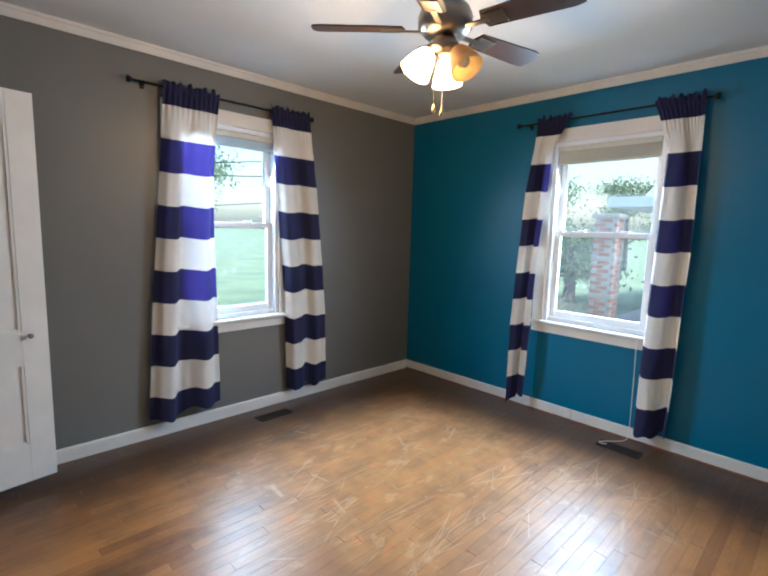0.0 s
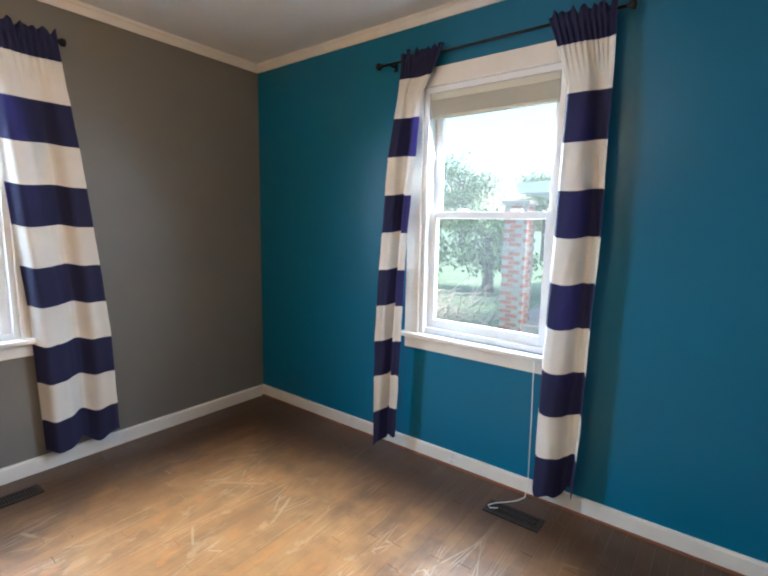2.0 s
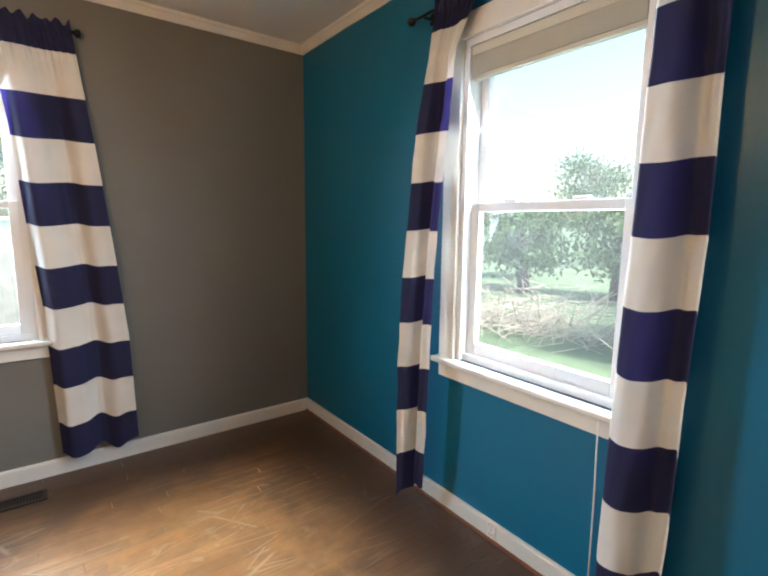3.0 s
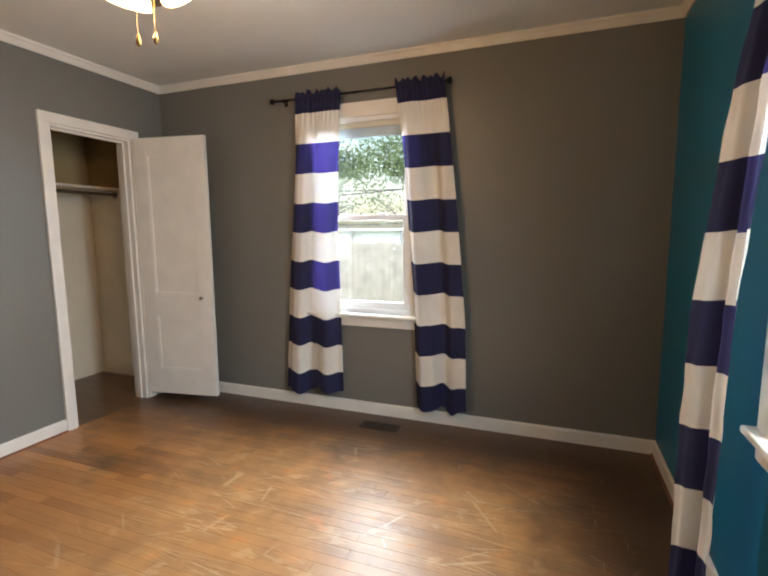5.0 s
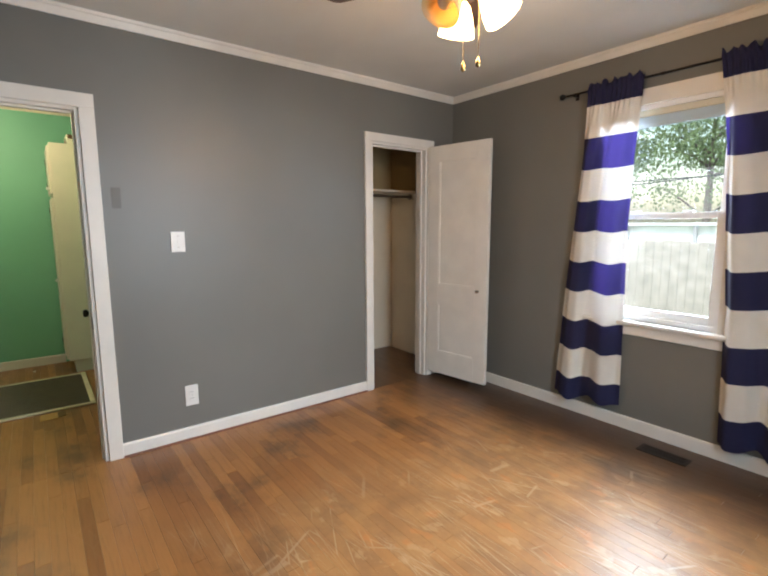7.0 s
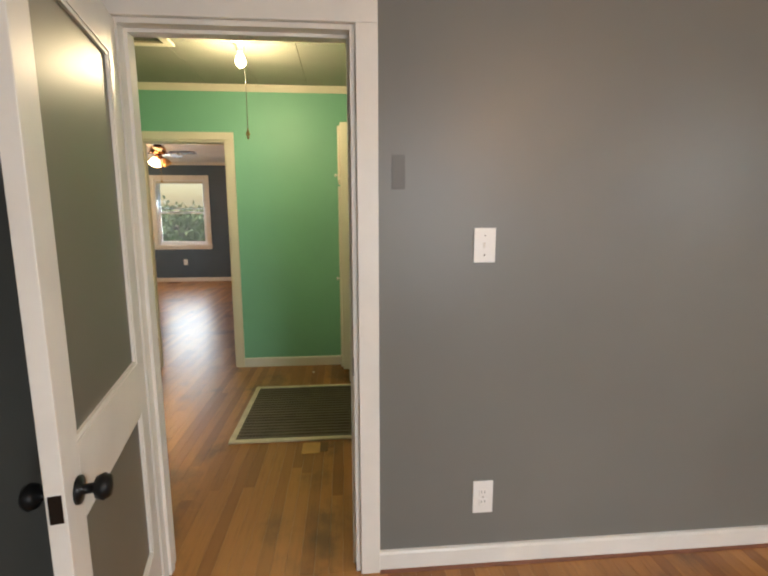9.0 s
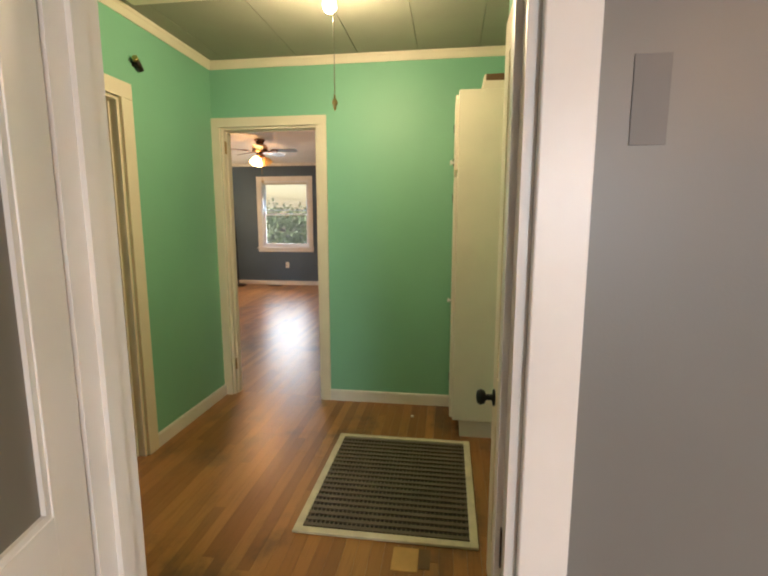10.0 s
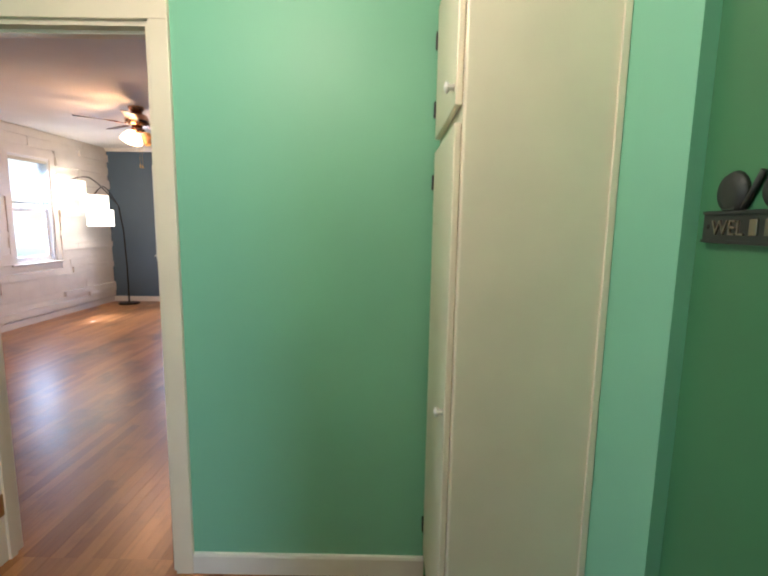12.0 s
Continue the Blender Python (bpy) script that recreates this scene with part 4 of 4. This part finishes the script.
for i in range(36):
    y = GY0 + fw + (GY1 - GY0 - 2 * fw) * (i + 0.5) / 36
    part("bar", boxed(GX0 + fw, GX1 - fw, y - 0.002, y + 0.002, 0.0022, 0.0095), GRATEWOOD, grille)

NEWWOOD = material("new_pine_patch", (0.52, 0.29, 0.09), 0.4, vary=0.12, scale=12)
pl = tagged(part("floor_patch", boxed(-1.055, -0.925, -3.165, -3.06, 0.0006, 0.003), NEWWOOD), "short pale new wood patch in the hall floor", "floor patch")
part("strip", boxed(-1.055, -0.945, -3.057, -3.01, 0.0006, 0.0028), HATCHWOOD, pl)

CX0, CX1, CY0, CY1 = HW + 0.001, -2.078, -2.918, HN - 0.001
cab = thing("tall_cabinet", "tall narrow cream linen cabinet with two doors", "cabinet")
cb = bmesh.new()
box(cb, CX0, CX1, CY0, CY1, 0.118, 2.112, 0.006)
part("body", cb, IVORY, cab)
part("toe_kick", boxed(CX0, CX1 - 0.03, CY0 + 0.05, CY1, 0.0, 0.118), IVORY, cab)
part("side_strip", boxed(CX1, CX1 + 0.008, CY1 - 0.018, CY1, 0.118, 2.10, 0.002), IVORY, cab)
for za, zb, kz in ((1.665, 2.085, 1.711), (0.135, 1.625, 0.885)):
    d = part("door", boxed(CX0 + 0.03, CX1 - 0.012, CY0 - 0.019, CY0 - 0.001, za, zb, 0.004), IVORY, cab)
    part("knob", lathe([(0, 0), (0.008, 0), (0.006, 0.010), (0.014, 0.016), (0.014, 0.022), (0, 0.027)], 16, (-2.115, CY0 - 0.019, kz), Euler((radians(90), 0, 0)).to_matrix()), PLASTIC, d, "small white round knob")
    for hz in (za + 0.10, zb - 0.10):
        part("hinge", boxed(CX0 + 0.006, CX0 + 0.034, CY0 - 0.024, CY0 - 0.016, hz - 0.025, hz + 0.025, 0.002), BLACK, d, "small black hinge")
boxy = thing("wooden_box_lid", "white and brown wooden board lying on the cabinet", "board")
bx = bmesh.new()
box(bx, -2.42, -2.12, CY1 - 0.235, CY1 - 0.075, 2.113, 2.20, 0.004)
part("board", bx, IVORY, boxy)
part("worn_edge", boxed(-2.119, -2.113, CY1 - 0.225, CY1 - 0.085, 2.165, 2.20, 0.002), HATCHWOOD, boxy, "bare brown edge")
tagged(part("green_block", boxed(-2.14, -2.06, CY1 - 0.07, CY1 - 0.004, 2.113, 2.19, 0.004), DEEPGREEN), "small dark green block on the tall cabinet", "block")

plaque = thing("wall_plaque", "dark cast iron word plaque with shells on the green door", "plaque", pose(-1.792, HN + 0.03, 1.385))
part("bar", boxed(0, 0.21, -0.010, -0.0005, -0.028, 0.028, 0.003), IRON, plaque)
part("rim", box(box(bmesh.new(), 0.004, 0.206, -0.014, -0.010, 0.022, 0.027), 0.004, 0.206, -0.014, -0.010, -0.027, -0.022), IRON, plaque)
txt = bpy.data.curves.new("lettering", "FONT")
txt.body, txt.size, txt.extrude = "WEL", 0.036, 0.0015
txt.materials.append(PEWTER)
letters = new("lettering", txt)
letters.parent = plaque
letters.matrix_local = pose(0.026, -0.0115, -0.013, 90, 0, 0)
letters["label"] = "raised worn metal letters"
for i in range(3):
    x = 0.110 + i * 0.030
    part("letter_bar", boxed(x, x + 0.016, -0.013, -0.0100, -0.013, 0.013, 0.001), PEWTER, plaque)
for x, r in ((0.055, 0.036), (0.150, 0.034)):
    s = lathe([(0, 0), (r, 0.0), (r * 0.9, 0.006), (r * 0.5, 0.011), (0, 0.012)], 18, (x, -0.001, 0.058), Euler((radians(90), 0, 0)).to_matrix())
    part("shell", s, IRON, plaque)
part("neck", boxed(0.040, 0.070, -0.009, -0.001, 0.028, 0.045, 0.002), IRON, plaque)
part("stem", tube([(0.085, -0.006, 0.030), (0.118, -0.006, 0.088)], 0.005, 8), IRON, plaque)
# dark dot in place of the shaded hole
part("nail_hole", lathe([(0, 0), (0.004, 0), (0, 0.001)], 10, (0.014, -0.010, 0.0), Euler((radians(90), 0, 0)).to_matrix()), DARK, plaque)

stopper = thing("door_chime_tube", "short dark tube with a brass end fixed to the green wall", "wall fitting", pose(-1.755, HS, 2.225))
part("tube", tube([(-0.035, 0.018, -0.022), (0.018, 0.030, 0.012)], 0.017, 14), BRONZE, stopper)
part("end_cap", tube([(0.018, 0.030, 0.012), (0.034, 0.034, 0.022)], 0.0165, 14), BRASS, stopper, "brass end cap")
part("bracket", boxed(-0.014, 0.014, 0.0, 0.018, -0.016, 0.006, 0.002), BRONZE, stopper)

# ---- the living room ----
lamp = thing("floor_lamp", "black arched floor lamp with three lit drum shades", "floor lamp")
bx0, by0 = -8.36, -7.36
part("base", lathe([(0, 0.001), (0.16, 0.001), (0.16, 0.018), (0.14, 0.026), (0.02, 0.03), (0, 0.03)], 32, (bx0, by0, 0)), BLACK, lamp)
part("pole", tube([(bx0, by0, 0.02), (bx0, by0, 0.6), (bx0 + 0.02, by0 - 0.01, 1.2), (bx0 + 0.08, by0 - 0.03, 1.6)], 0.012, 10), BLACK, lamp)
for (sx, sy, sz), top in (((-7.45, -7.56, 1.79), 2.05), ((-7.55, -7.30, 1.60), 1.92), ((-7.75, -7.36, 1.40), 1.78)):
    pts = []
    for i in range(9):
        k = i / 8
        pts.append((bx0 + 0.08 + (sx - bx0 - 0.08) * k, by0 - 0.03 + (sy - by0 + 0.03) * k, 1.6 + (top - 1.6) * math.sin(k * math.pi * 0.55) * 1.0 + (sz + 0.13 - (1.6 + (top - 1.6) * math.sin(math.pi * 0.55))) * max(0, k - 0.6) / 0.4))
    part("arm", tube(pts, 0.007, 8), BLACK, lamp)
    sh = part("shade", lathe([(0.175, -0.12), (0.175, 0.12), (0.172, 0.12), (0.172, -0.12), (0.175, -0.12)], 28, (sx, sy, sz)), LAMP_ON, lamp, "glowing white drum shade")
    bulb_light("lamp_bulb", (sx, sy, sz), 1.3, 0.05, (1.0, 0.80, 0.52))
tagged(part("floor_scrap", boxed(-2.37, -2.345, -3.20, -3.18, 0.001, 0.008, 0.002), PLASTIC), "tiny pale scrap on the hall floor", "scrap")
tagged(part("floor_scrap", boxed(-7.02, -6.95, -7.10, -7.07, 0.001, 0.006, 0.002), PLASTIC), "small pale scrap lying on the floor", "scrap")
register(pose(-8.40, -6.55, 0, 0, 0, 90), 0.27, 0.105, "pale metal floor register below the slate wall's window")

rw = random.Random(21)
PLANKWALL = bpy.data.objects["wall_living_south"]
z = 0.105
while z < 2.5:
    hgt = rw.choice((0.07, 0.09, 0.115, 0.14))
    hgt = min(hgt, 2.535 - z)
    x = LW + 0.002
    while x < -4.2:
        ln = rw.uniform(0.35, 1.25)
        x1 = min(x + ln, -4.2)
        a, b = x, x1
        if z + hgt > FZ0 - 0.10 and z < FZ1 + 0.10:
            if a < SWIN[1] + 0.09 and b > SWIN[0] - 0.09:
                if a < SWIN[0] - 0.13:
                    b = SWIN[0] - 0.09
                elif b > SWIN[1] + 0.13:
                    a = SWIN[1] + 0.09
                else:
                    a = b
        if b - a > 0.03:
            th = rw.choice((0.010, 0.014, 0.020, 0.034, 0.048))
            part("plank", boxed(a + 0.001, b - 0.001, LS, LS + th, z + 0.001, z + hgt - 0.002), WHITE, PLANKWALL)
        x = x1
    z += hgt

# ---- outdoors ----
gm = bmesh.new()
bmesh.ops.create_grid(gm, x_segments=40, y_segments=40, size=300)
for v in gm.verts:
    v.co.z = -0.62 + 0.08 * noise.noise(v.co * 0.05)
structure("ground", gm, GRASS, "green lawn round the house", "lawn")


def tree(label, height, spread, seed, leaves=7000):
    rd = random.Random(seed)
    e = thing("tree", label, "tree", None, "garden trees")
    tr = tube([(0, 0, -0.1), (0.05, 0.02, height * 0.25), (-0.04, 0.05, height * 0.5), (0.02, 0, height * 0.85)], [0.20, 0.16, 0.11, 0.03], 10)
    tips = []
    for i in range(13):
        a, zz = rd.uniform(0, 6.28), height * rd.uniform(0.25, 0.75)
        r = spread * rd.uniform(0.55, 1.0) * (1.1 - zz / height * 0.5)
        tip = Vector((r * math.cos(a), r * math.sin(a), zz + height * rd.uniform(0.05, 0.25)))
        limb = tube([(0, 0, zz), tip * 0.5 + Vector((0, 0, zz * 0.55)), tip], [0.06, 0.04, 0.012], 6)
        me2 = bpy.data.meshes.new("limb")
        limb.to_mesh(me2)
        tr.from_mesh(me2)
        limb.free()
        tips.append(tip)
        tips.append(tip * 0.6 + Vector((0, 0, zz * 0.5)))
    part("trunk", tr, BARK, e)
    vs, fs = [], []
    for i in range(leaves):
        c = rd.choice(tips) + Vector((rd.gauss(0, 1), rd.gauss(0, 1), rd.gauss(0, 0.75))) * spread * 0.22
        s = rd.uniform(0.05, 0.11)
        q = Euler((rd.uniform(0, 6.28), rd.uniform(0, 6.28), rd.uniform(0, 6.28))).to_matrix()
        k = len(vs)
        vs += [tuple(c + q @ Vector(p)) for p in ((-s, 0, 0), (0, -s * 0.5, 0.02), (s, 0, 0), (0, s * 0.5, 0.02))]
        fs.append((k, k + 1, k + 2, k + 3))
    me2 = bpy.data.meshes.new("crown")
    me2.from_pydata(vs, [], fs)
    me2.materials.append(LEAF)
    cr = new("crown", me2)
    cr.parent = e
    return e


t1 = tree("leafy green garden tree behind the fence", 7.5, 2.6, 1)
t1.matrix_world = pose(-1.5, 22.5, -0.6)
for x, y, r, s in ((1.6, 23.5, 40, 1.2), (5.6, 22.0, 130, 1.1), (10.5, 24.5, 220, 1.25), (-5.5, 24, 300, 1.2), (-9.5, 22, 190, 1.15), (-13.5, 25, 60, 1.2), (24.0, 9.0, 80, 0.8), (30, 6.5, 10, 0.8)):
    c = copy_thing(t1, pose(x, y, -0.6, 0, 0, r))
    c.scale = (s, s, s)
t2 = tree("low bushy green shrub on the lawn", 2.2, 1.3, 5, 3200)
t2.matrix_world = pose(14.2, 2.9, -0.6)
for x, y, r in ((13.4, 5.2, 70), (16.5, 7.6, 160), (-12.5, -6.0, 20), (-13.0, -8.0, 200)):
    copy_thing(t2, pose(x, y, -0.6, 0, 0, r))

fence = thing("garden_fence", "bleached wooden board fence across the garden", "fence", pose(0, 6.0, -0.6))
fb = mesh_of("board", boxed(0, 0.138, 0, 0.018, 0.04, 1.68, 0.004), FENCE)
for i in range(84):
    o = new("board", fb)
    o.parent = fence
    o.location = (-9.0 + i * 0.142, rw.uniform(-0.003, 0.003), rw.uniform(-0.03, 0.02))
for z in (0.35, 1.35):
    part("rail", boxed(-9.0, 2.95, 0.019, 0.057, z, z + 0.085), FENCE, fence)
for i in range(6):
    part("post", boxed(-8.8 + i * 2.3, -8.71 + i * 2.3, 0.058, 0.148, -0.1, 1.6), FENCE, fence)


def brick_pier(at, w, h, label):
    e = thing("brick_pier", label, "brick pier", pose(*at))
    part("core", boxed(-w / 2 + 0.006, w / 2 - 0.006, -w / 2 + 0.006, w / 2 - 0.006, 0, h), MORTAR, e, "pale mortar")
    me2 = mesh_of("brick", boxed(-0.098, 0.098, 0, 0.05, 0, 0.060, 0.003), BRICK)
    for side in range(4):
        for r in range(int(h / 0.073)):
            xs = [-w / 2 + 0.10 + (0.104 if r % 2 else 0) + 0.208 * k for k in range(3)]
            for x in xs:
                if x > w / 2 - 0.09:
                    continue
                o = new("brick", me2)
                o.parent = e
                o.matrix_local = Matrix.Rotation(side * math.pi / 2, 4, "Z") @ Matrix.Translation((x, -w / 2 - 0.002, 0.006 + r * 0.073))
    for z in (0.95, 1.62):
        part("stone_band", boxed(-w / 2 - 0.012, w / 2 + 0.012, -w / 2 - 0.012, w / 2 + 0.012, z, z + 0.06, 0.004), MORTAR, e, "pale stone band")
    part("cap", boxed(-w / 2 - 0.04, w / 2 + 0.04, -w / 2 - 0.04, w / 2 + 0.04, h, h + 0.07, 0.01), MORTAR, e)
    return e


brick_pier((8.75, -0.08, -0.62), 0.38, 2.35, "red brick porch pier of the house next door")
house = thing("neighbour_house", "pale house next door with a gabled porch roof", "house", pose(13.2, -2.4, -0.62))
hw = bmesh.new()
box(hw, 0, 6, -5.5, 2.6, 0, 3.0)
part("wall", hw, SIDING, house)
rf = bmesh.new()
pr = [(-0.5, 3.0), (6.5, 3.0), (3.0, 4.7)]
fa = [rf.verts.new((x, -5.9, z)) for x, z in pr]
fc = [rf.verts.new((x, 3.0, z)) for x, z in pr]
rf.faces.new(fa)
rf.faces.new(fc[::-1])
for i in range(3):
    rf.faces.new((fa[i], fa[(i + 1) % 3], fc[(i + 1) % 3], fc[i]))
part("roof", rf, ROOF, house)
pr2 = bmesh.new()
box(pr2, -4.4, 0.0, -2.6, 2.4, 2.55, 2.72)
part("porch_roof", pr2, SIDING, house)
part("porch_floor", boxed(-4.6, 0, -2.8, 2.5, 0, 0.42), MORTAR, house)
for y in (-2.4, 1.0):
    part("post", boxed(-4.2, -4.08, y, y + 0.12, 0.42, 2.55), VINYL, house)
for y in (-3.9, -1.2, 0.9):
    wdw = part("window", boxed(-0.04, 0.0, y, y + 1.0, 0.95, 2.25), VINYL, house)
    part("pane", boxed(-0.05, -0.041, y + 0.08, y + 0.92, 1.03, 2.17), BLUEPAINT, wdw)
part("door", boxed(-0.05, 0.0, 2.0 - 0.05, 2.5, 0.42, 2.4), BLUEPAINT, house)

vs, fs = [], []
rb = random.Random(9)
for i in range(420):
    c = Vector((9.4 + rb.gauss(0, 0.55), 2.3 + rb.gauss(0, 0.9), -0.58 + abs(rb.gauss(0, 0.28))))
    d = Vector((rb.gauss(0, 1), rb.gauss(0, 1), rb.gauss(0, 0.5))).normalized() * rb.uniform(0.25, 0.6)
    s = d.cross(Vector((0.2, 0.1, 1))).normalized() * 0.008
    k = len(vs)
    up = Vector((0, 0, 0.012))
    vs += [tuple(p) for p in (c - d - s, c - d + s, c - d + up, c + d - s, c + d + s, c + d + up)]
    fs += [(k, k + 1, k + 4, k + 3), (k + 1, k + 2, k + 5, k + 4), (k + 2, k, k + 3, k + 5)]
me = bpy.data.meshes.new("brush_pile")
me.from_pydata(vs, [], fs)
me.materials.append(BRUSH)
tagged(new("brush_pile", me), "pile of dry cut branches on the lawn", "brush pile", kind="stuff")

for k, (za, zb, yy) in enumerate(((4.2, 3.4, 7.0), (3.5, 3.9, 7.5), (3.2, 2.8, 8.0))):
    pts = [(-14 + 22 * i / 16, yy, -0.6 + za + (zb - za) * i / 16 - 0.9 * math.sin(math.pi * i / 16)) for i in range(17)]
    tagged(part("overhead_cable", tube(pts, 0.012, 6), BLACK), "sagging overhead cable across the garden", "cable", "overhead cables")

for px, tops in ((-14.0, (3.6, 2.9, 2.6)), (8.0, (2.8, 3.3, 2.2))):
    pole = thing("utility_pole", "tall brown wooden utility pole holding overhead cables", "utility pole", pose(px, 7.5, -0.65), "utility poles")
    part("post", tube([(0, 0, 0), (0, 0, 5.6)], [0.13, 0.10], 12), BARK, pole)
    for yy, zz in zip((7.0, 7.5, 8.0), tops):
        part("crossarm", boxed(-0.05, 0.05, -0.62, 0.62, zz + 0.58, zz + 0.66, 0.006), BARK, pole)

car = thing("parked_car", "white van parked on the street outside", "car", pose(-8.6, -16.5, -0.6, 0, 0, 4))
cbm = bmesh.new()
prof = [(-2.3, 0.35), (-2.3, 1.0), (-1.5, 1.12), (-0.9, 1.85), (1.9, 1.9), (2.3, 1.2), (2.35, 0.35)]
fa = [cbm.verts.new((x, -0.9, z)) for x, z in prof]
fc = [cbm.verts.new((x, 0.9, z)) for x, z in prof]
cbm.faces.new(fa)
cbm.faces.new(fc[::-1])
for i in range(len(prof)):
    cbm.faces.new((fa[i], fa[(i + 1) % len(prof)], fc[(i + 1) % len(prof)], fc[i]))
bmesh.ops.recalc_face_normals(cbm, faces=cbm.faces)
bmesh.ops.bevel(cbm, geom=list(cbm.edges), offset=0.07, segments=3, affect="EDGES")
part("body", cbm, CARPAINT, car)
for x in (-1.45, 1.5):
    for y in (-0.80, 0.80):
        w = part("tyre", lathe([(0.20, -0.1), (0.33, -0.1), (0.35, -0.06), (0.35, 0.06), (0.33, 0.1), (0.20, 0.1)], 24, (x, y, 0.35), Euler((radians(90), 0, 0)).to_matrix()), TYRE, car)
for x0, x1 in ((-0.75, 0.3), (0.4, 1.6)):
    part("side_window", boxed(x0, x1, 0.895, 0.91, 1.25, 1.72, 0.005), BLACK, car)
structure("road", boxed(-60, 40, -21, -14.6, -0.60, -0.54), material("asphalt", (0.05, 0.05, 0.052), 0.9, vary=0.2), "grey asphalt street", "road")


shed = thing("garden_shed", "low white shed with a flat roof beyond the fence", "shed", pose(-3.5, 17.0, -0.62))
part("wall", boxed(-8.0, 8.0, 0, 3.0, 0, 1.95), CARPAINT, shed)
part("roof", boxed(-8.2, 8.2, -0.25, 3.2, 1.95, 2.06, 0.01), SIDING, shed)
for i in range(7):
    part("post", boxed(-7.6 + i * 2.5, -7.48 + i * 2.5, -0.2, -0.08, 0, 1.95), ROOF, shed)

# ---- floor boards ----
BW = 0.0572


def board_mesh(name, length):
    bm = bmesh.new()
    g, c = 0.0002, 0.0006
    pts = [(0.0006, g, -0.016), (length - 0.0006, g, -0.016), (length - 0.0006, BW - g, -0.016), (0.0006, BW - g, -0.016)]
    top = [(0.0006 + c, g + c, 0.0), (length - 0.0006 - c, g + c, 0.0), (length - 0.0006 - c, BW - g - c, 0.0), (0.0006 + c, BW - g - c, 0.0)]
    mid = [(x, y, -c) for x, y, _ in pts]
    rings = [[bm.verts.new(p) for p in r] for r in (mid, top)]
    bm.faces.new(rings[1])
    for k in range(4):
        bm.faces.new((rings[0][k], rings[0][(k + 1) % 4], rings[1][(k + 1) % 4], rings[1][k]))
    lo = [bm.verts.new(p) for p in pts]
    for k in range(4):
        bm.faces.new((lo[k], lo[(k + 1) % 4], rings[0][(k + 1) % 4], rings[0][k]))
    bmesh.ops.recalc_face_normals(bm, faces=bm.faces)
    return mesh_of(name, bm, FLOOR)


LENGTHS = [0.55, 0.75, 0.95, 1.20, 1.45]
BOARDS = {q: board_mesh("board", q) for q in LENGTHS}
rnd = random.Random(4)
rest_v, rest_f = [], []


def rest_board(x0, x1, y0):
    g, k = 0.0003, len(rest_v)
    rest_v.extend([(x0 + g, y0 + g, -0.0008), (x1 - g, y0 + g, -0.0008), (x1 - g, y0 + BW - g, -0.0008), (x0 + g, y0 + BW - g, -0.0008),
                   (x0 + 2 * g, y0 + 2 * g, 0), (x1 - 2 * g, y0 + 2 * g, 0), (x1 - 2 * g, y0 + BW - 2 * g, 0), (x0 + 2 * g, y0 + BW - 2 * g, 0),
                   (x0 + g, y0 + g, -0.016), (x1 - g, y0 + g, -0.016), (x1 - g, y0 + BW - g, -0.016), (x0 + g, y0 + BW - g, -0.016)])
    rest_f.append((k + 4, k + 5, k + 6, k + 7))
    for i in range(4):
        j = (i + 1) % 4
        rest_f.append((k + i, k + j, k + 4 + j, k + 4 + i))
        rest_f.append((k + 8 + i, k + 8 + j, k + j, k + i))


def lay(x0, x1, y0, y1, parts):
    y = math.ceil(y0 / BW - 0.5) * BW
    while y < y1 - BW * 0.5:
        x = x0
        while x < x1 - 0.02:
            q = rnd.choice(LENGTHS)
            if x == x0:
                q = q * rnd.uniform(0.4, 1.0)
            end = min(x + q, x1)
            if x1 - end < 0.25:
                end = x1
            if parts:
                near = min(LENGTHS, key=lambda v: abs(v - (end - x)))
                ob = new("plank", BOARDS[near])
                ob.location, ob.scale = (x, y, 0), ((end - x) / near, 1, 1)
                ob.parent = FLOOR_OB
            else:
                rest_board(x, end, y)
            x = end
        y += BW


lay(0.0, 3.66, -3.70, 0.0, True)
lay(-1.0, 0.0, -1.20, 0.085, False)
lay(-2.64, 0.0, -4.82, -2.43, False)
lay(-2.53, 0.9, -7.88, -4.82, False)
lay(-8.62, -2.64, -7.76, -2.0, False)
me = bpy.data.meshes.new("planks")
me.from_pydata(rest_v, [], rest_f)
me.materials.append(FLOOR)
rest = new("planks", me)
rest.parent = FLOOR_OB
tagged(rest, kind="stuff")
